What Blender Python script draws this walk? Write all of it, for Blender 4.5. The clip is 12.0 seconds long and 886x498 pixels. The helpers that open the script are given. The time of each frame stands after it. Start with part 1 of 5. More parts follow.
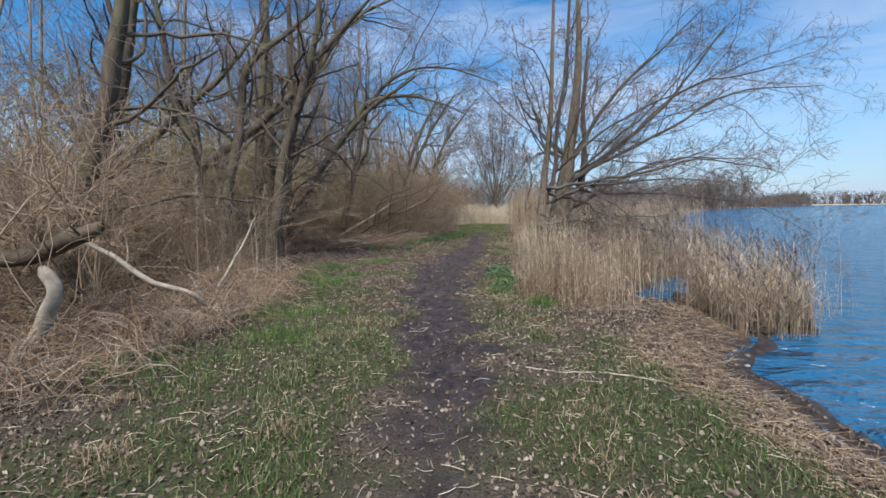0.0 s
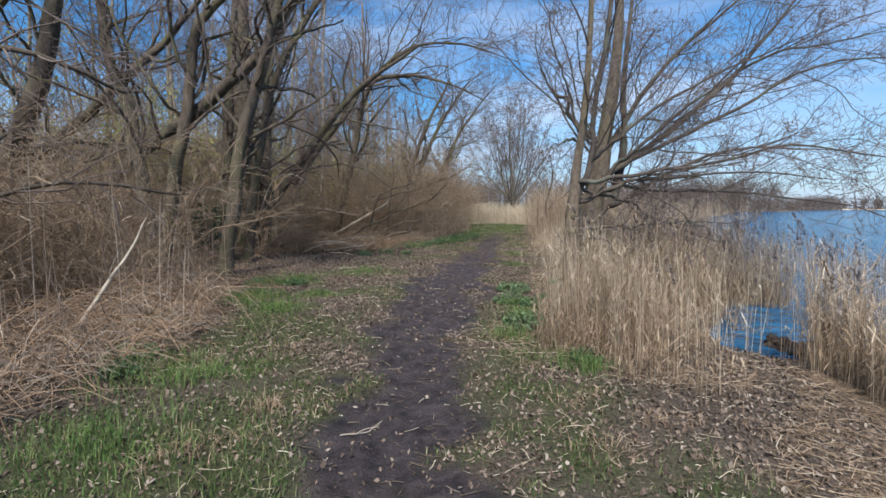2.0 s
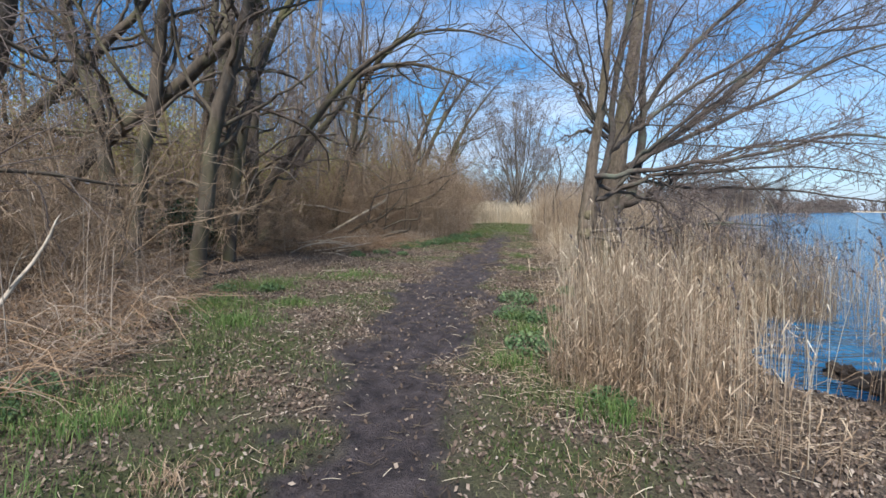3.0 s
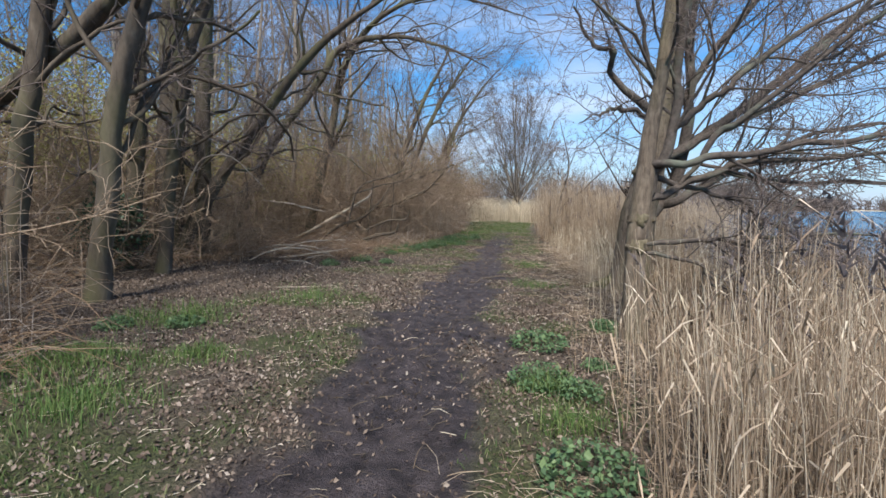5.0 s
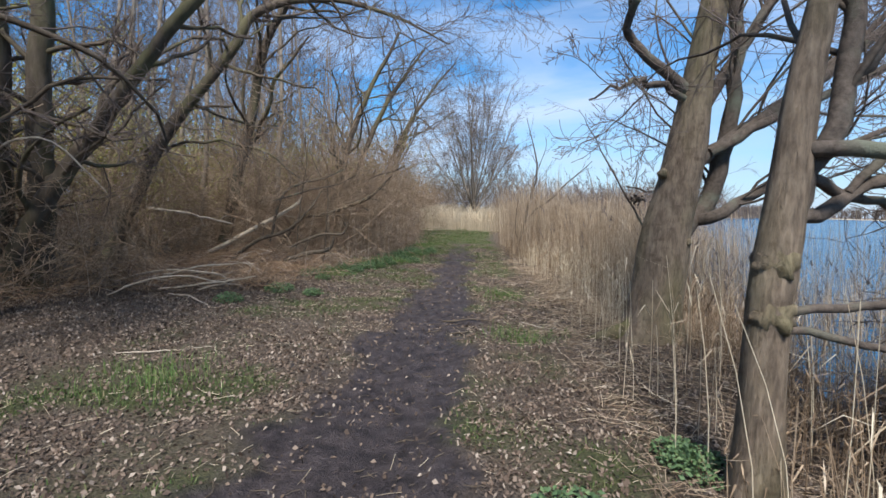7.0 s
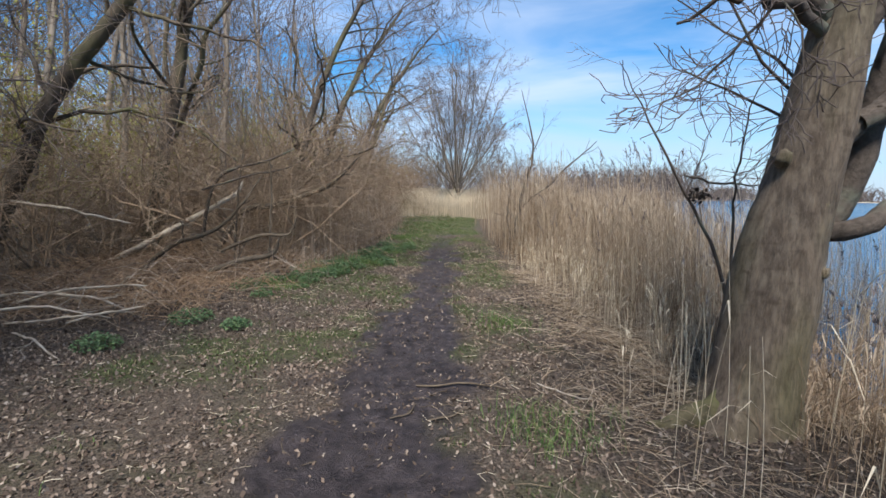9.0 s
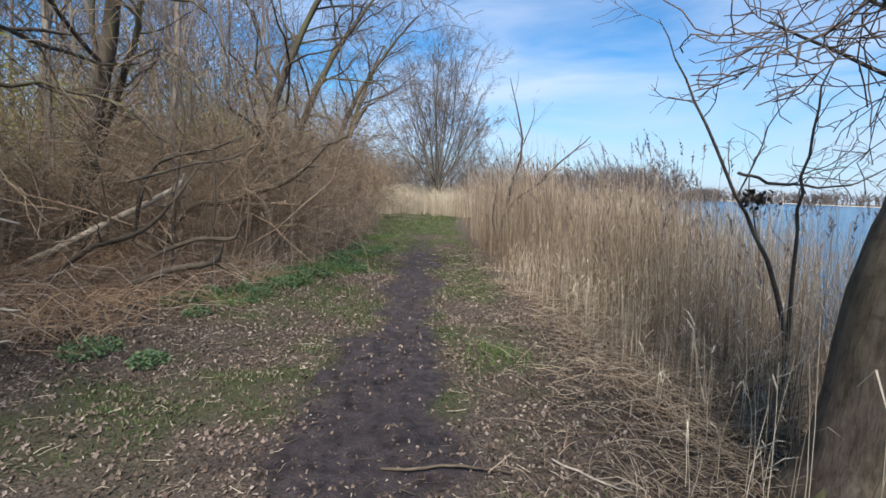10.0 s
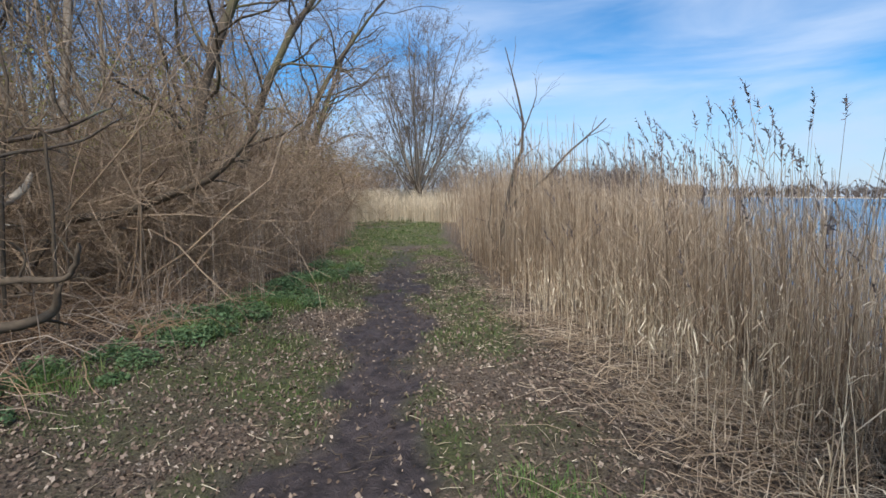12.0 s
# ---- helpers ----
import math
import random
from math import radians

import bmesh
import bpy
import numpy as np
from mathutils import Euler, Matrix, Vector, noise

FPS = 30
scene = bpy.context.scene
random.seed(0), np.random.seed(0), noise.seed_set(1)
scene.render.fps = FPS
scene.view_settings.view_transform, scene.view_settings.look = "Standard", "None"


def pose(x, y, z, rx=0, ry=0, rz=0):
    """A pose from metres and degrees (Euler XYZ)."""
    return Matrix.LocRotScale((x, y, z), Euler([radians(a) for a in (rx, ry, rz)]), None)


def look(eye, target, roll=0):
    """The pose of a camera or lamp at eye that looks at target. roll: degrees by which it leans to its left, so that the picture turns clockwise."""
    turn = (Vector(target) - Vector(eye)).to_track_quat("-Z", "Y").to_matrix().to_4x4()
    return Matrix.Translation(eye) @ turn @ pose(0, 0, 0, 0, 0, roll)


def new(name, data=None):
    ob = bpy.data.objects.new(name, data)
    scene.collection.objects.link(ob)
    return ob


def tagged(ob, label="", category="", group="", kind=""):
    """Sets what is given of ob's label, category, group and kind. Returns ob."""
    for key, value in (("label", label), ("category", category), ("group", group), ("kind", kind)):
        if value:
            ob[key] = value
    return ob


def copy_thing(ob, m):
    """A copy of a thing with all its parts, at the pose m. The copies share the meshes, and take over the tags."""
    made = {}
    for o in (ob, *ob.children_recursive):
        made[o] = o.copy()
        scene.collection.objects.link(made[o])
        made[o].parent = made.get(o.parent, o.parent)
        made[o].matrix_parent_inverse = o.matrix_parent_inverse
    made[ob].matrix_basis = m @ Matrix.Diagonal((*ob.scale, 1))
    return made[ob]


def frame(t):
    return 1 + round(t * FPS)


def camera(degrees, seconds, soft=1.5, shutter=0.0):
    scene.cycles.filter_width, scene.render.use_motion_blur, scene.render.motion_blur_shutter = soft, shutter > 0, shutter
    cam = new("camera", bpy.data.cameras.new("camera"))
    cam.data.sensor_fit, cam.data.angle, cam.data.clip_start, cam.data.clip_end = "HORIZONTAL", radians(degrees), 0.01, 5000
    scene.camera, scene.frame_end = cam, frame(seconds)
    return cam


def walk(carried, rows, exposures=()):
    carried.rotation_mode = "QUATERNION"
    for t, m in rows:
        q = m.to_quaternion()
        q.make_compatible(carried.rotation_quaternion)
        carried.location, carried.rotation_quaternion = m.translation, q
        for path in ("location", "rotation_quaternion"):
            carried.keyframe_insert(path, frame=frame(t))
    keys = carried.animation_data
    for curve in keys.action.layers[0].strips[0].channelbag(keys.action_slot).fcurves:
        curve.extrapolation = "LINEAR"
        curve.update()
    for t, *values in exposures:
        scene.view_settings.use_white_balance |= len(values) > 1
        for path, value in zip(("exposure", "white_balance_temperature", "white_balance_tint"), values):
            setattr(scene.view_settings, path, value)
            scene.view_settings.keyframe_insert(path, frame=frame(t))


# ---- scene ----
cam = camera(88.0, 12.0, soft=1.6)
PATH = [
    (0, (0.538, -0.332, 1.483), (0.33, 1.649, 1.301), -0.7),
    (0.5, (0.576, 0.339, 1.475), (0.357, 2.318, 1.287), -0.5),
    (1, (0.602, 1.032, 1.49), (0.359, 3.009, 1.304), -0.4),
    (1.5, (0.636, 1.674, 1.462), (0.356, 3.645, 1.274), 0.4),
    (2, (0.592, 2.286, 1.482), (0.318, 4.258, 1.291), 0.3),
    (2.5, (0.628, 2.847, 1.441), (0.339, 4.817, 1.249), 0.4),
    (4.5, (0.404, 4.818, 1.512), (0.122, 6.787, 1.299), 1.7),
    (5, (0.351, 5.517, 1.481), (0.077, 7.487, 1.27), 1.1),
    (5.5, (0.258, 6.187, 1.496), (0.087, 8.17, 1.299), 1.4),
    (6, (0.188, 6.851, 1.505), (0.078, 8.839, 1.32), 1.3),
    (6.5, (0.128, 7.504, 1.526), (0.039, 9.494, 1.348), 1.2),
    (7, (0.077, 8.165, 1.564), (0.006, 10.156, 1.38), 1.5),
    (9, (0.056, 10.46, 1.743), (0.063, 12.443, 1.481), 1.6),
    (9.5, (0.009, 11.072, 1.771), (0.076, 13.052, 1.5), 2.4),
    (10, (0.054, 11.714, 1.741), (0.152, 13.693, 1.469), 2.5),
    (10.5, (0.053, 12.325, 1.716), (0.189, 14.303, 1.449), 2.9),
    (11, (0.084, 12.951, 1.682), (0.251, 14.929, 1.431), 2.8),
    (11.5, (0.11, 13.608, 1.641), (0.279, 15.585, 1.39), 3.1),
    (12, (0.113, 14.231, 1.615), (0.285, 16.208, 1.366), 0.6),
]
EXPOSURE = [(0, 0.34), (0.5, 0.50), (1, 0.43), (1.5, 0.52), (2, 0.42), (2.5, 0.56), (4.5, 0.53), (7, 0.52), (9, 0.53), (10, 0.49), (12, 0.43)]
walk(cam, [(t, look(eye, target, roll)) for t, eye, target, roll in PATH], EXPOSURE)

# ---- light ----
SUN_AZ, SUN_EL = radians(181), radians(53)   # clockwise from +y: behind the walker
world = bpy.data.worlds.new("sky")
scene.world = world
world.use_nodes = True


def build_sky():
    t = world.node_tree
    n, l = t.nodes, t.links
    n.clear()
    sky = n.new("ShaderNodeTexSky")
    sky.sky_type, sky.sun_disc = "NISHITA", False
    sky.sun_elevation, sky.sun_rotation = SUN_EL, SUN_AZ
    sky.air_density, sky.dust_density, sky.ozone_density = 1.0, 0.1, 3.0
    hue = n.new("ShaderNodeHueSaturation")
    hue.inputs["Saturation"].default_value = 1.16
    tint = n.new("ShaderNodeMix")
    tint.data_type, tint.blend_type = "RGBA", "MULTIPLY"
    tint.inputs[0].default_value = 1.0
    tint.inputs[7].default_value = (0.74, 0.97, 1.10, 1)
    l.new(sky.outputs[0], tint.inputs[6])
    l.new(tint.outputs[2], hue.inputs["Color"])
    co = n.new("ShaderNodeTexCoord")
    mp = n.new("ShaderNodeMapping")
    mp.inputs["Rotation"].default_value = (0.0, 0.12, 0.35)
    mp.inputs["Scale"].default_value = (1.1, 1.4, 5.5)
    l.new(co.outputs["Generated"], mp.inputs["Vector"])
    no = n.new("ShaderNodeTexNoise")
    no.inputs["Scale"].default_value, no.inputs["Detail"].default_value = 1.5, 7.0
    no.inputs["Roughness"].default_value, no.inputs["Distortion"].default_value = 0.52, 0.5
    l.new(mp.outputs[0], no.inputs["Vector"])
    ra = n.new("ShaderNodeValToRGB")
    ra.color_ramp.elements[0].position, ra.color_ramp.elements[1].position = 0.42, 0.69
    ra.color_ramp.elements[1].color = (0.8, 0.8, 0.8, 1)
    l.new(no.outputs["Fac"], ra.inputs[0])
    mix = n.new("ShaderNodeMix")
    mix.data_type = "RGBA"
    mix.inputs[7].default_value = (4.7, 5.5, 6.9, 1)
    sep = n.new("ShaderNodeSeparateXYZ")
    l.new(co.outputs["Generated"], sep.inputs[0])
    low = n.new("ShaderNodeMapRange")
    low.inputs[1].default_value, low.inputs[2].default_value = 0.0, 0.2
    low.inputs[3].default_value, low.inputs[4].default_value = 0.88, 0.0
    l.new(sep.outputs[2], low.inputs[0])
    haze = n.new("ShaderNodeMix")
    haze.data_type = "RGBA"
    haze.inputs[7].default_value = (3.35, 4.1, 5.6, 1)
    l.new(low.outputs[0], haze.inputs[0])
    l.new(mix.outputs[2], haze.inputs[6])
    l.new(ra.outputs[0], mix.inputs[0])
    l.new(hue.outputs[0], mix.inputs[6])
    bg = n.new("ShaderNodeBackground")
    bg.inputs["Strength"].default_value = 0.117
    l.new(haze.outputs[2], bg.inputs["Color"])
    out = n.new("ShaderNodeOutputWorld")
    l.new(bg.outputs[0], out.inputs["Surface"])


build_sky()
sun_lamp = bpy.data.lights.new("sun", "SUN")
sun_lamp.energy, sun_lamp.angle, sun_lamp.color = 4.7, radians(14.0), (1.0, 0.968, 0.925)
sun_way = Vector((math.sin(SUN_AZ) * math.cos(SUN_EL), math.cos(SUN_AZ) * math.cos(SUN_EL), math.sin(SUN_EL)))
sun_ob = new("sun", sun_lamp)
sun_ob.matrix_world = look(sun_way * 60, (0, 0, 0))


# ---- materials ----
def material(name, stops, scale=4.0, rough=0.85, bump=0.3, stretch=(1, 1, 1), source="noise", spec=0.3, fine=None, see=0.0):
    """Colour from a ramp over noise, over each island's or each object's own random number, with grain and relief."""
    m = bpy.data.materials.new(name)
    m.use_nodes = True
    t = m.node_tree
    n, l = t.nodes, t.links
    bsdf = n["Principled BSDF"]
    bsdf.inputs["Roughness"].default_value = rough
    bsdf.inputs["Specular IOR Level"].default_value = spec
    co = n.new("ShaderNodeTexCoord")
    mp = n.new("ShaderNodeMapping")
    mp.inputs["Scale"].default_value = stretch
    l.new(co.outputs["Object"], mp.inputs["Vector"])
    no = n.new("ShaderNodeTexNoise")
    no.inputs["Scale"].default_value, no.inputs["Detail"].default_value = scale, 6.0
    no.inputs["Roughness"].default_value = 0.65
    l.new(mp.outputs[0], no.inputs["Vector"])
    ra = n.new("ShaderNodeValToRGB")
    e = ra.color_ramp.elements
    while len(e) < len(stops):
        e.new(0.5)
    for k, (pos, col) in enumerate(stops):
        e[k].position, e[k].color = pos, (*col, 1)
    if source == "island":
        geo = n.new("ShaderNodeNewGeometry")
        ad = n.new("ShaderNodeMath")
        ad.operation = "MULTIPLY_ADD"
        ad.inputs[1].default_value = 0.35
        l.new(no.outputs["Fac"], ad.inputs[0])
        sc = n.new("ShaderNodeMath")
        sc.operation = "MULTIPLY_ADD"
        sc.inputs[1].default_value, sc.inputs[2].default_value = 0.9, -0.125
        l.new(geo.outputs["Random Per Island"], sc.inputs[0])
        l.new(sc.outputs[0], ad.inputs[2])
        l.new(ad.outputs[0], ra.inputs[0])
    elif source == "object":
        info = n.new("ShaderNodeObjectInfo")
        ad = n.new("ShaderNodeMath")
        ad.operation = "MULTIPLY_ADD"
        ad.inputs[1].default_value = 0.5
        l.new(info.outputs["Random"], ad.inputs[0])
        sc = n.new("ShaderNodeMath")
        sc.operation = "MULTIPLY"
        sc.inputs[1].default_value = 0.6
        l.new(no.outputs["Fac"], sc.inputs[0])
        l.new(sc.outputs[0], ad.inputs[2])
        l.new(ad.outputs[0], ra.inputs[0])
    else:
        l.new(no.outputs["Fac"], ra.inputs[0])
    colour = ra.outputs[0]
    if fine:
        n2 = n.new("ShaderNodeTexNoise")
        n2.inputs["Scale"].default_value, n2.inputs["Detail"].default_value = fine[0], 5.0
        l.new(mp.outputs[0], n2.inputs["Vector"])
        r2 = n.new("ShaderNodeValToRGB")
        r2.color_ramp.elements[0].position, r2.color_ramp.elements[1].position = fine[1], fine[2]
        l.new(n2.outputs["Fac"], r2.inputs[0])
        mx = n.new("ShaderNodeMix")
        mx.data_type = "RGBA"
        mx.inputs[7].default_value = (*fine[3], 1)
        l.new(r2.outputs[0], mx.inputs[0])
        l.new(colour, mx.inputs[6])
        colour = mx.outputs[2]
    l.new(colour, bsdf.inputs["Base Color"])
    if bump:
        bu = n.new("ShaderNodeBump")
        bu.inputs["Strength"].default_value, bu.inputs["Distance"].default_value = bump, 0.02
        l.new(no.outputs["Fac"], bu.inputs["Height"])
        l.new(bu.outputs[0], bsdf.inputs["Normal"])
    if see:
        tr = n.new("ShaderNodeBsdfTranslucent")
        l.new(colour, tr.inputs["Color"])
        ms = n.new("ShaderNodeMixShader")
        ms.inputs[0].default_value = see
        l.new(bsdf.outputs[0], ms.inputs[1])
        l.new(tr.outputs[0], ms.inputs[2])
        l.new(ms.outputs[0], n["Material Output"].inputs["Surface"])
    return m


def alder_bark():
    """Grey-brown bark: cracked plates, dark level scars and dull moss."""
    m = material("alder_bark", [(0.28, (0.085, 0.062, 0.044)), (0.5, (0.195, 0.148, 0.106)), (0.75, (0.31, 0.245, 0.178))],
                 13, 0.93, 1.0, (1, 1, 0.35), fine=(2.0, 0.45, 0.78, (0.16, 0.142, 0.07)))
    n, l = m.node_tree.nodes, m.node_tree.links
    bsdf = n["Principled BSDF"]
    co = n.new("ShaderNodeTexCoord")
    mp = n.new("ShaderNodeMapping")
    mp.inputs["Scale"].default_value = (1.6, 1.6, 4.0)
    l.new(co.outputs["Object"], mp.inputs["Vector"])
    no = n.new("ShaderNodeTexNoise")
    no.inputs["Scale"].default_value, no.inputs["Detail"].default_value = 3.0, 6.0
    l.new(mp.outputs[0], no.inputs["Vector"])
    ra = n.new("ShaderNodeValToRGB")
    ra.color_ramp.elements[0].position, ra.color_ramp.elements[1].position = 0.27, 0.42
    ra.color_ramp.elements[0].color = (0.62, 0.60, 0.58, 1)
    l.new(no.outputs["Fac"], ra.inputs[0])
    mx = n.new("ShaderNodeMix")
    mx.data_type, mx.blend_type = "RGBA", "MULTIPLY"
    mx.inputs[0].default_value = 1.0
    warp = n.new("ShaderNodeMapping")
    warp.inputs["Scale"].default_value = (1, 1, 0.16)
    l.new(co.outputs["Object"], warp.inputs["Vector"])
    grain = n.new("ShaderNodeTexNoise")
    grain.inputs["Scale"].default_value, grain.inputs["Detail"].default_value = 38.0, 9.0
    grain.inputs["Roughness"].default_value = 0.75
    l.new(warp.outputs[0], grain.inputs["Vector"])
    crack = n.new("ShaderNodeMapRange")
    crack.inputs[1].default_value, crack.inputs[2].default_value = 0.36, 0.56
    crack.inputs[3].default_value = 0.5
    l.new(grain.outputs["Fac"], crack.inputs[0])
    split = n.new("ShaderNodeMix")
    split.data_type, split.blend_type = "RGBA", "MULTIPLY"
    split.inputs[0].default_value = 0.8
    l.new(crack.outputs[0], split.inputs[7])
    relief = n.new("ShaderNodeBump")
    relief.inputs["Strength"].default_value, relief.inputs["Distance"].default_value = 0.8, 0.01
    l.new(crack.outputs[0], relief.inputs["Height"])
    l.new(bsdf.inputs["Normal"].links[0].from_socket, relief.inputs["Normal"])
    l.new(relief.outputs[0], bsdf.inputs["Normal"])
    l.new(bsdf.inputs["Base Color"].links[0].from_socket, mx.inputs[6])
    l.new(ra.outputs[0], mx.inputs[7])
    l.new(mx.outputs[2], split.inputs[6])
    l.new(split.outputs[2], bsdf.inputs["Base Color"])
    return m


M_ALDER = alder_bark()
M_LIMB = material("alder_limb_bark", [(0.3, (0.050, 0.039, 0.031)), (0.7, (0.128, 0.102, 0.082))], 22, 0.9, 0.7, (1, 1, 1), fine=(3, 0.52, 0.7, (0.13, 0.135, 0.10)))
M_TWIG = material("alder_twig", [(0.3, (0.10, 0.075, 0.065)), (0.7, (0.20, 0.155, 0.13))], 5, 0.8, 0)
M_WOOD = material("wood_bark", [(0.3, (0.050, 0.038, 0.028)), (0.6, (0.125, 0.098, 0.072)), (0.8, (0.20, 0.165, 0.125))], 7, 0.92, 0.9,
                  (1, 1, 0.35), fine=(1.4, 0.48, 0.70, (0.12, 0.115, 0.055)))
# Inner-wood trees and lone tree's stems: sunlit paleness put into the bark colour.
M_SUNLIT_BARK = material("sunlit_bark", [(0.3, (0.13, 0.105, 0.082)), (0.6, (0.27, 0.228, 0.18)), (0.8, (0.40, 0.345, 0.28))], 6, 0.92, 0.5, (1, 1, 0.35))
M_BRUSH = material("thicket_twig", [(0.05, (0.105, 0.066, 0.038)), (0.5, (0.305, 0.215, 0.140)), (0.93, (0.41, 0.305, 0.21)), (1.0, (0.58, 0.45, 0.32))], 2.5, 0.85, 0,
                   source="island")
M_BRAMBLE = material("bramble_cane", [(0.05, (0.075, 0.045, 0.027)), (0.5, (0.26, 0.162, 0.095)), (0.93, (0.38, 0.265, 0.17)), (1.0, (0.58, 0.46, 0.33))], 2.5, 0.85, 0,
                      source="island")
M_FAR = material("far_twig", [(0.3, (0.10, 0.076, 0.064)), (0.7, (0.18, 0.145, 0.122))], 0.1, 0.9, 0)
M_DEAD = material("bleached_wood", [(0.3, (0.26, 0.21, 0.16)), (0.7, (0.50, 0.43, 0.34))], 8, 0.8, 0.4, (1, 1, 1), fine=(6, 0.55, 0.75, (0.17, 0.13, 0.09)))
M_DARKDEAD = material("rotten_wood", [(0.3, (0.06, 0.045, 0.032)), (0.7, (0.15, 0.115, 0.08))], 8, 0.9, 0.5)
M_REED = material("dry_reed", [(0.05, (0.21, 0.145, 0.095)), (0.5, (0.385, 0.285, 0.19)), (0.95, (0.62, 0.505, 0.37))], 1.5, 0.7, 0,
                  source="island", see=0.15)
M_PALE = material("pale_reed", [(0.05, (0.50, 0.40, 0.27)), (0.5, (0.68, 0.57, 0.41)), (0.95, (0.82, 0.71, 0.53))], 1.5, 0.7, 0,
                  source="island", see=0.2)
M_PLUME = material("reed_plume", [(0.1, (0.11, 0.088, 0.085)), (0.9, (0.23, 0.19, 0.175))], 3, 0.9, 0, source="island", see=0.2)
M_SEDGE = material("brown_sedge", [(0.05, (0.13, 0.085, 0.052)), (0.55, (0.29, 0.20, 0.125)), (0.95, (0.48, 0.365, 0.25))], 2, 0.8, 0,
                   source="island", see=0.1)
M_STALK = material("dead_stalk", [(0.05, (0.15, 0.108, 0.080)), (0.6, (0.29, 0.22, 0.163)), (0.95, (0.47, 0.385, 0.30))], 2, 0.8, 0,
                   source="island")
M_LEAF = material("fallen_leaf", [(0.0, (0.045, 0.030, 0.022)), (0.5, (0.14, 0.098, 0.071)), (0.85, (0.25, 0.19, 0.145)), (1.0, (0.43, 0.36, 0.29))],
                  6, 0.75, 0, source="island", see=0.1)
M_GRASS = material("grass_blade", [(0.0, (0.042, 0.075, 0.018)), (0.5, (0.085, 0.132, 0.036)), (0.7, (0.15, 0.165, 0.065)), (0.95, (0.34, 0.285, 0.175))],
                   0.8, 0.65, 0, source="island", see=0.25)
M_HERB = material("herb_leaf", [(0.0, (0.060, 0.105, 0.050)), (0.6, (0.115, 0.19, 0.082)), (1.0, (0.19, 0.26, 0.11))], 3, 0.6, 0,
                  source="island", see=0.25)
M_FRESH = material("fresh_grass", [(0.0, (0.060, 0.115, 0.030)), (0.6, (0.12, 0.20, 0.055)), (0.95, (0.24, 0.28, 0.10))], 2, 0.6, 0,
                   source="island", see=0.3)
M_IVY = material("ivy_leaf", [(0.0, (0.025, 0.050, 0.028)), (0.7, (0.055, 0.095, 0.048)), (1.0, (0.10, 0.15, 0.07))], 3, 0.45, 0, source="island", see=0.1)
M_YOUNG = material("young_leaf", [(0.0, (0.22, 0.22, 0.05)), (1.0, (0.40, 0.37, 0.12))], 3, 0.6, 0, source="island", see=0.35)
M_MOSS = material("mossy_root_bark", [(0.3, (0.06, 0.048, 0.028)), (0.55, (0.13, 0.108, 0.06)), (0.8, (0.22, 0.185, 0.11))], 9, 0.95, 1.0, fine=(3, 0.45, 0.7, (0.15, 0.16, 0.05)))
M_CLOD = material("peat_clod", [(0.3, (0.018, 0.013, 0.010)), (0.7, (0.075, 0.055, 0.04))], 14, 0.8, 1.0)
M_STONE = material("shore_pebble", [(0.3, (0.12, 0.11, 0.10)), (0.7, (0.34, 0.32, 0.29))], 9, 0.7, 0.3, source="object")


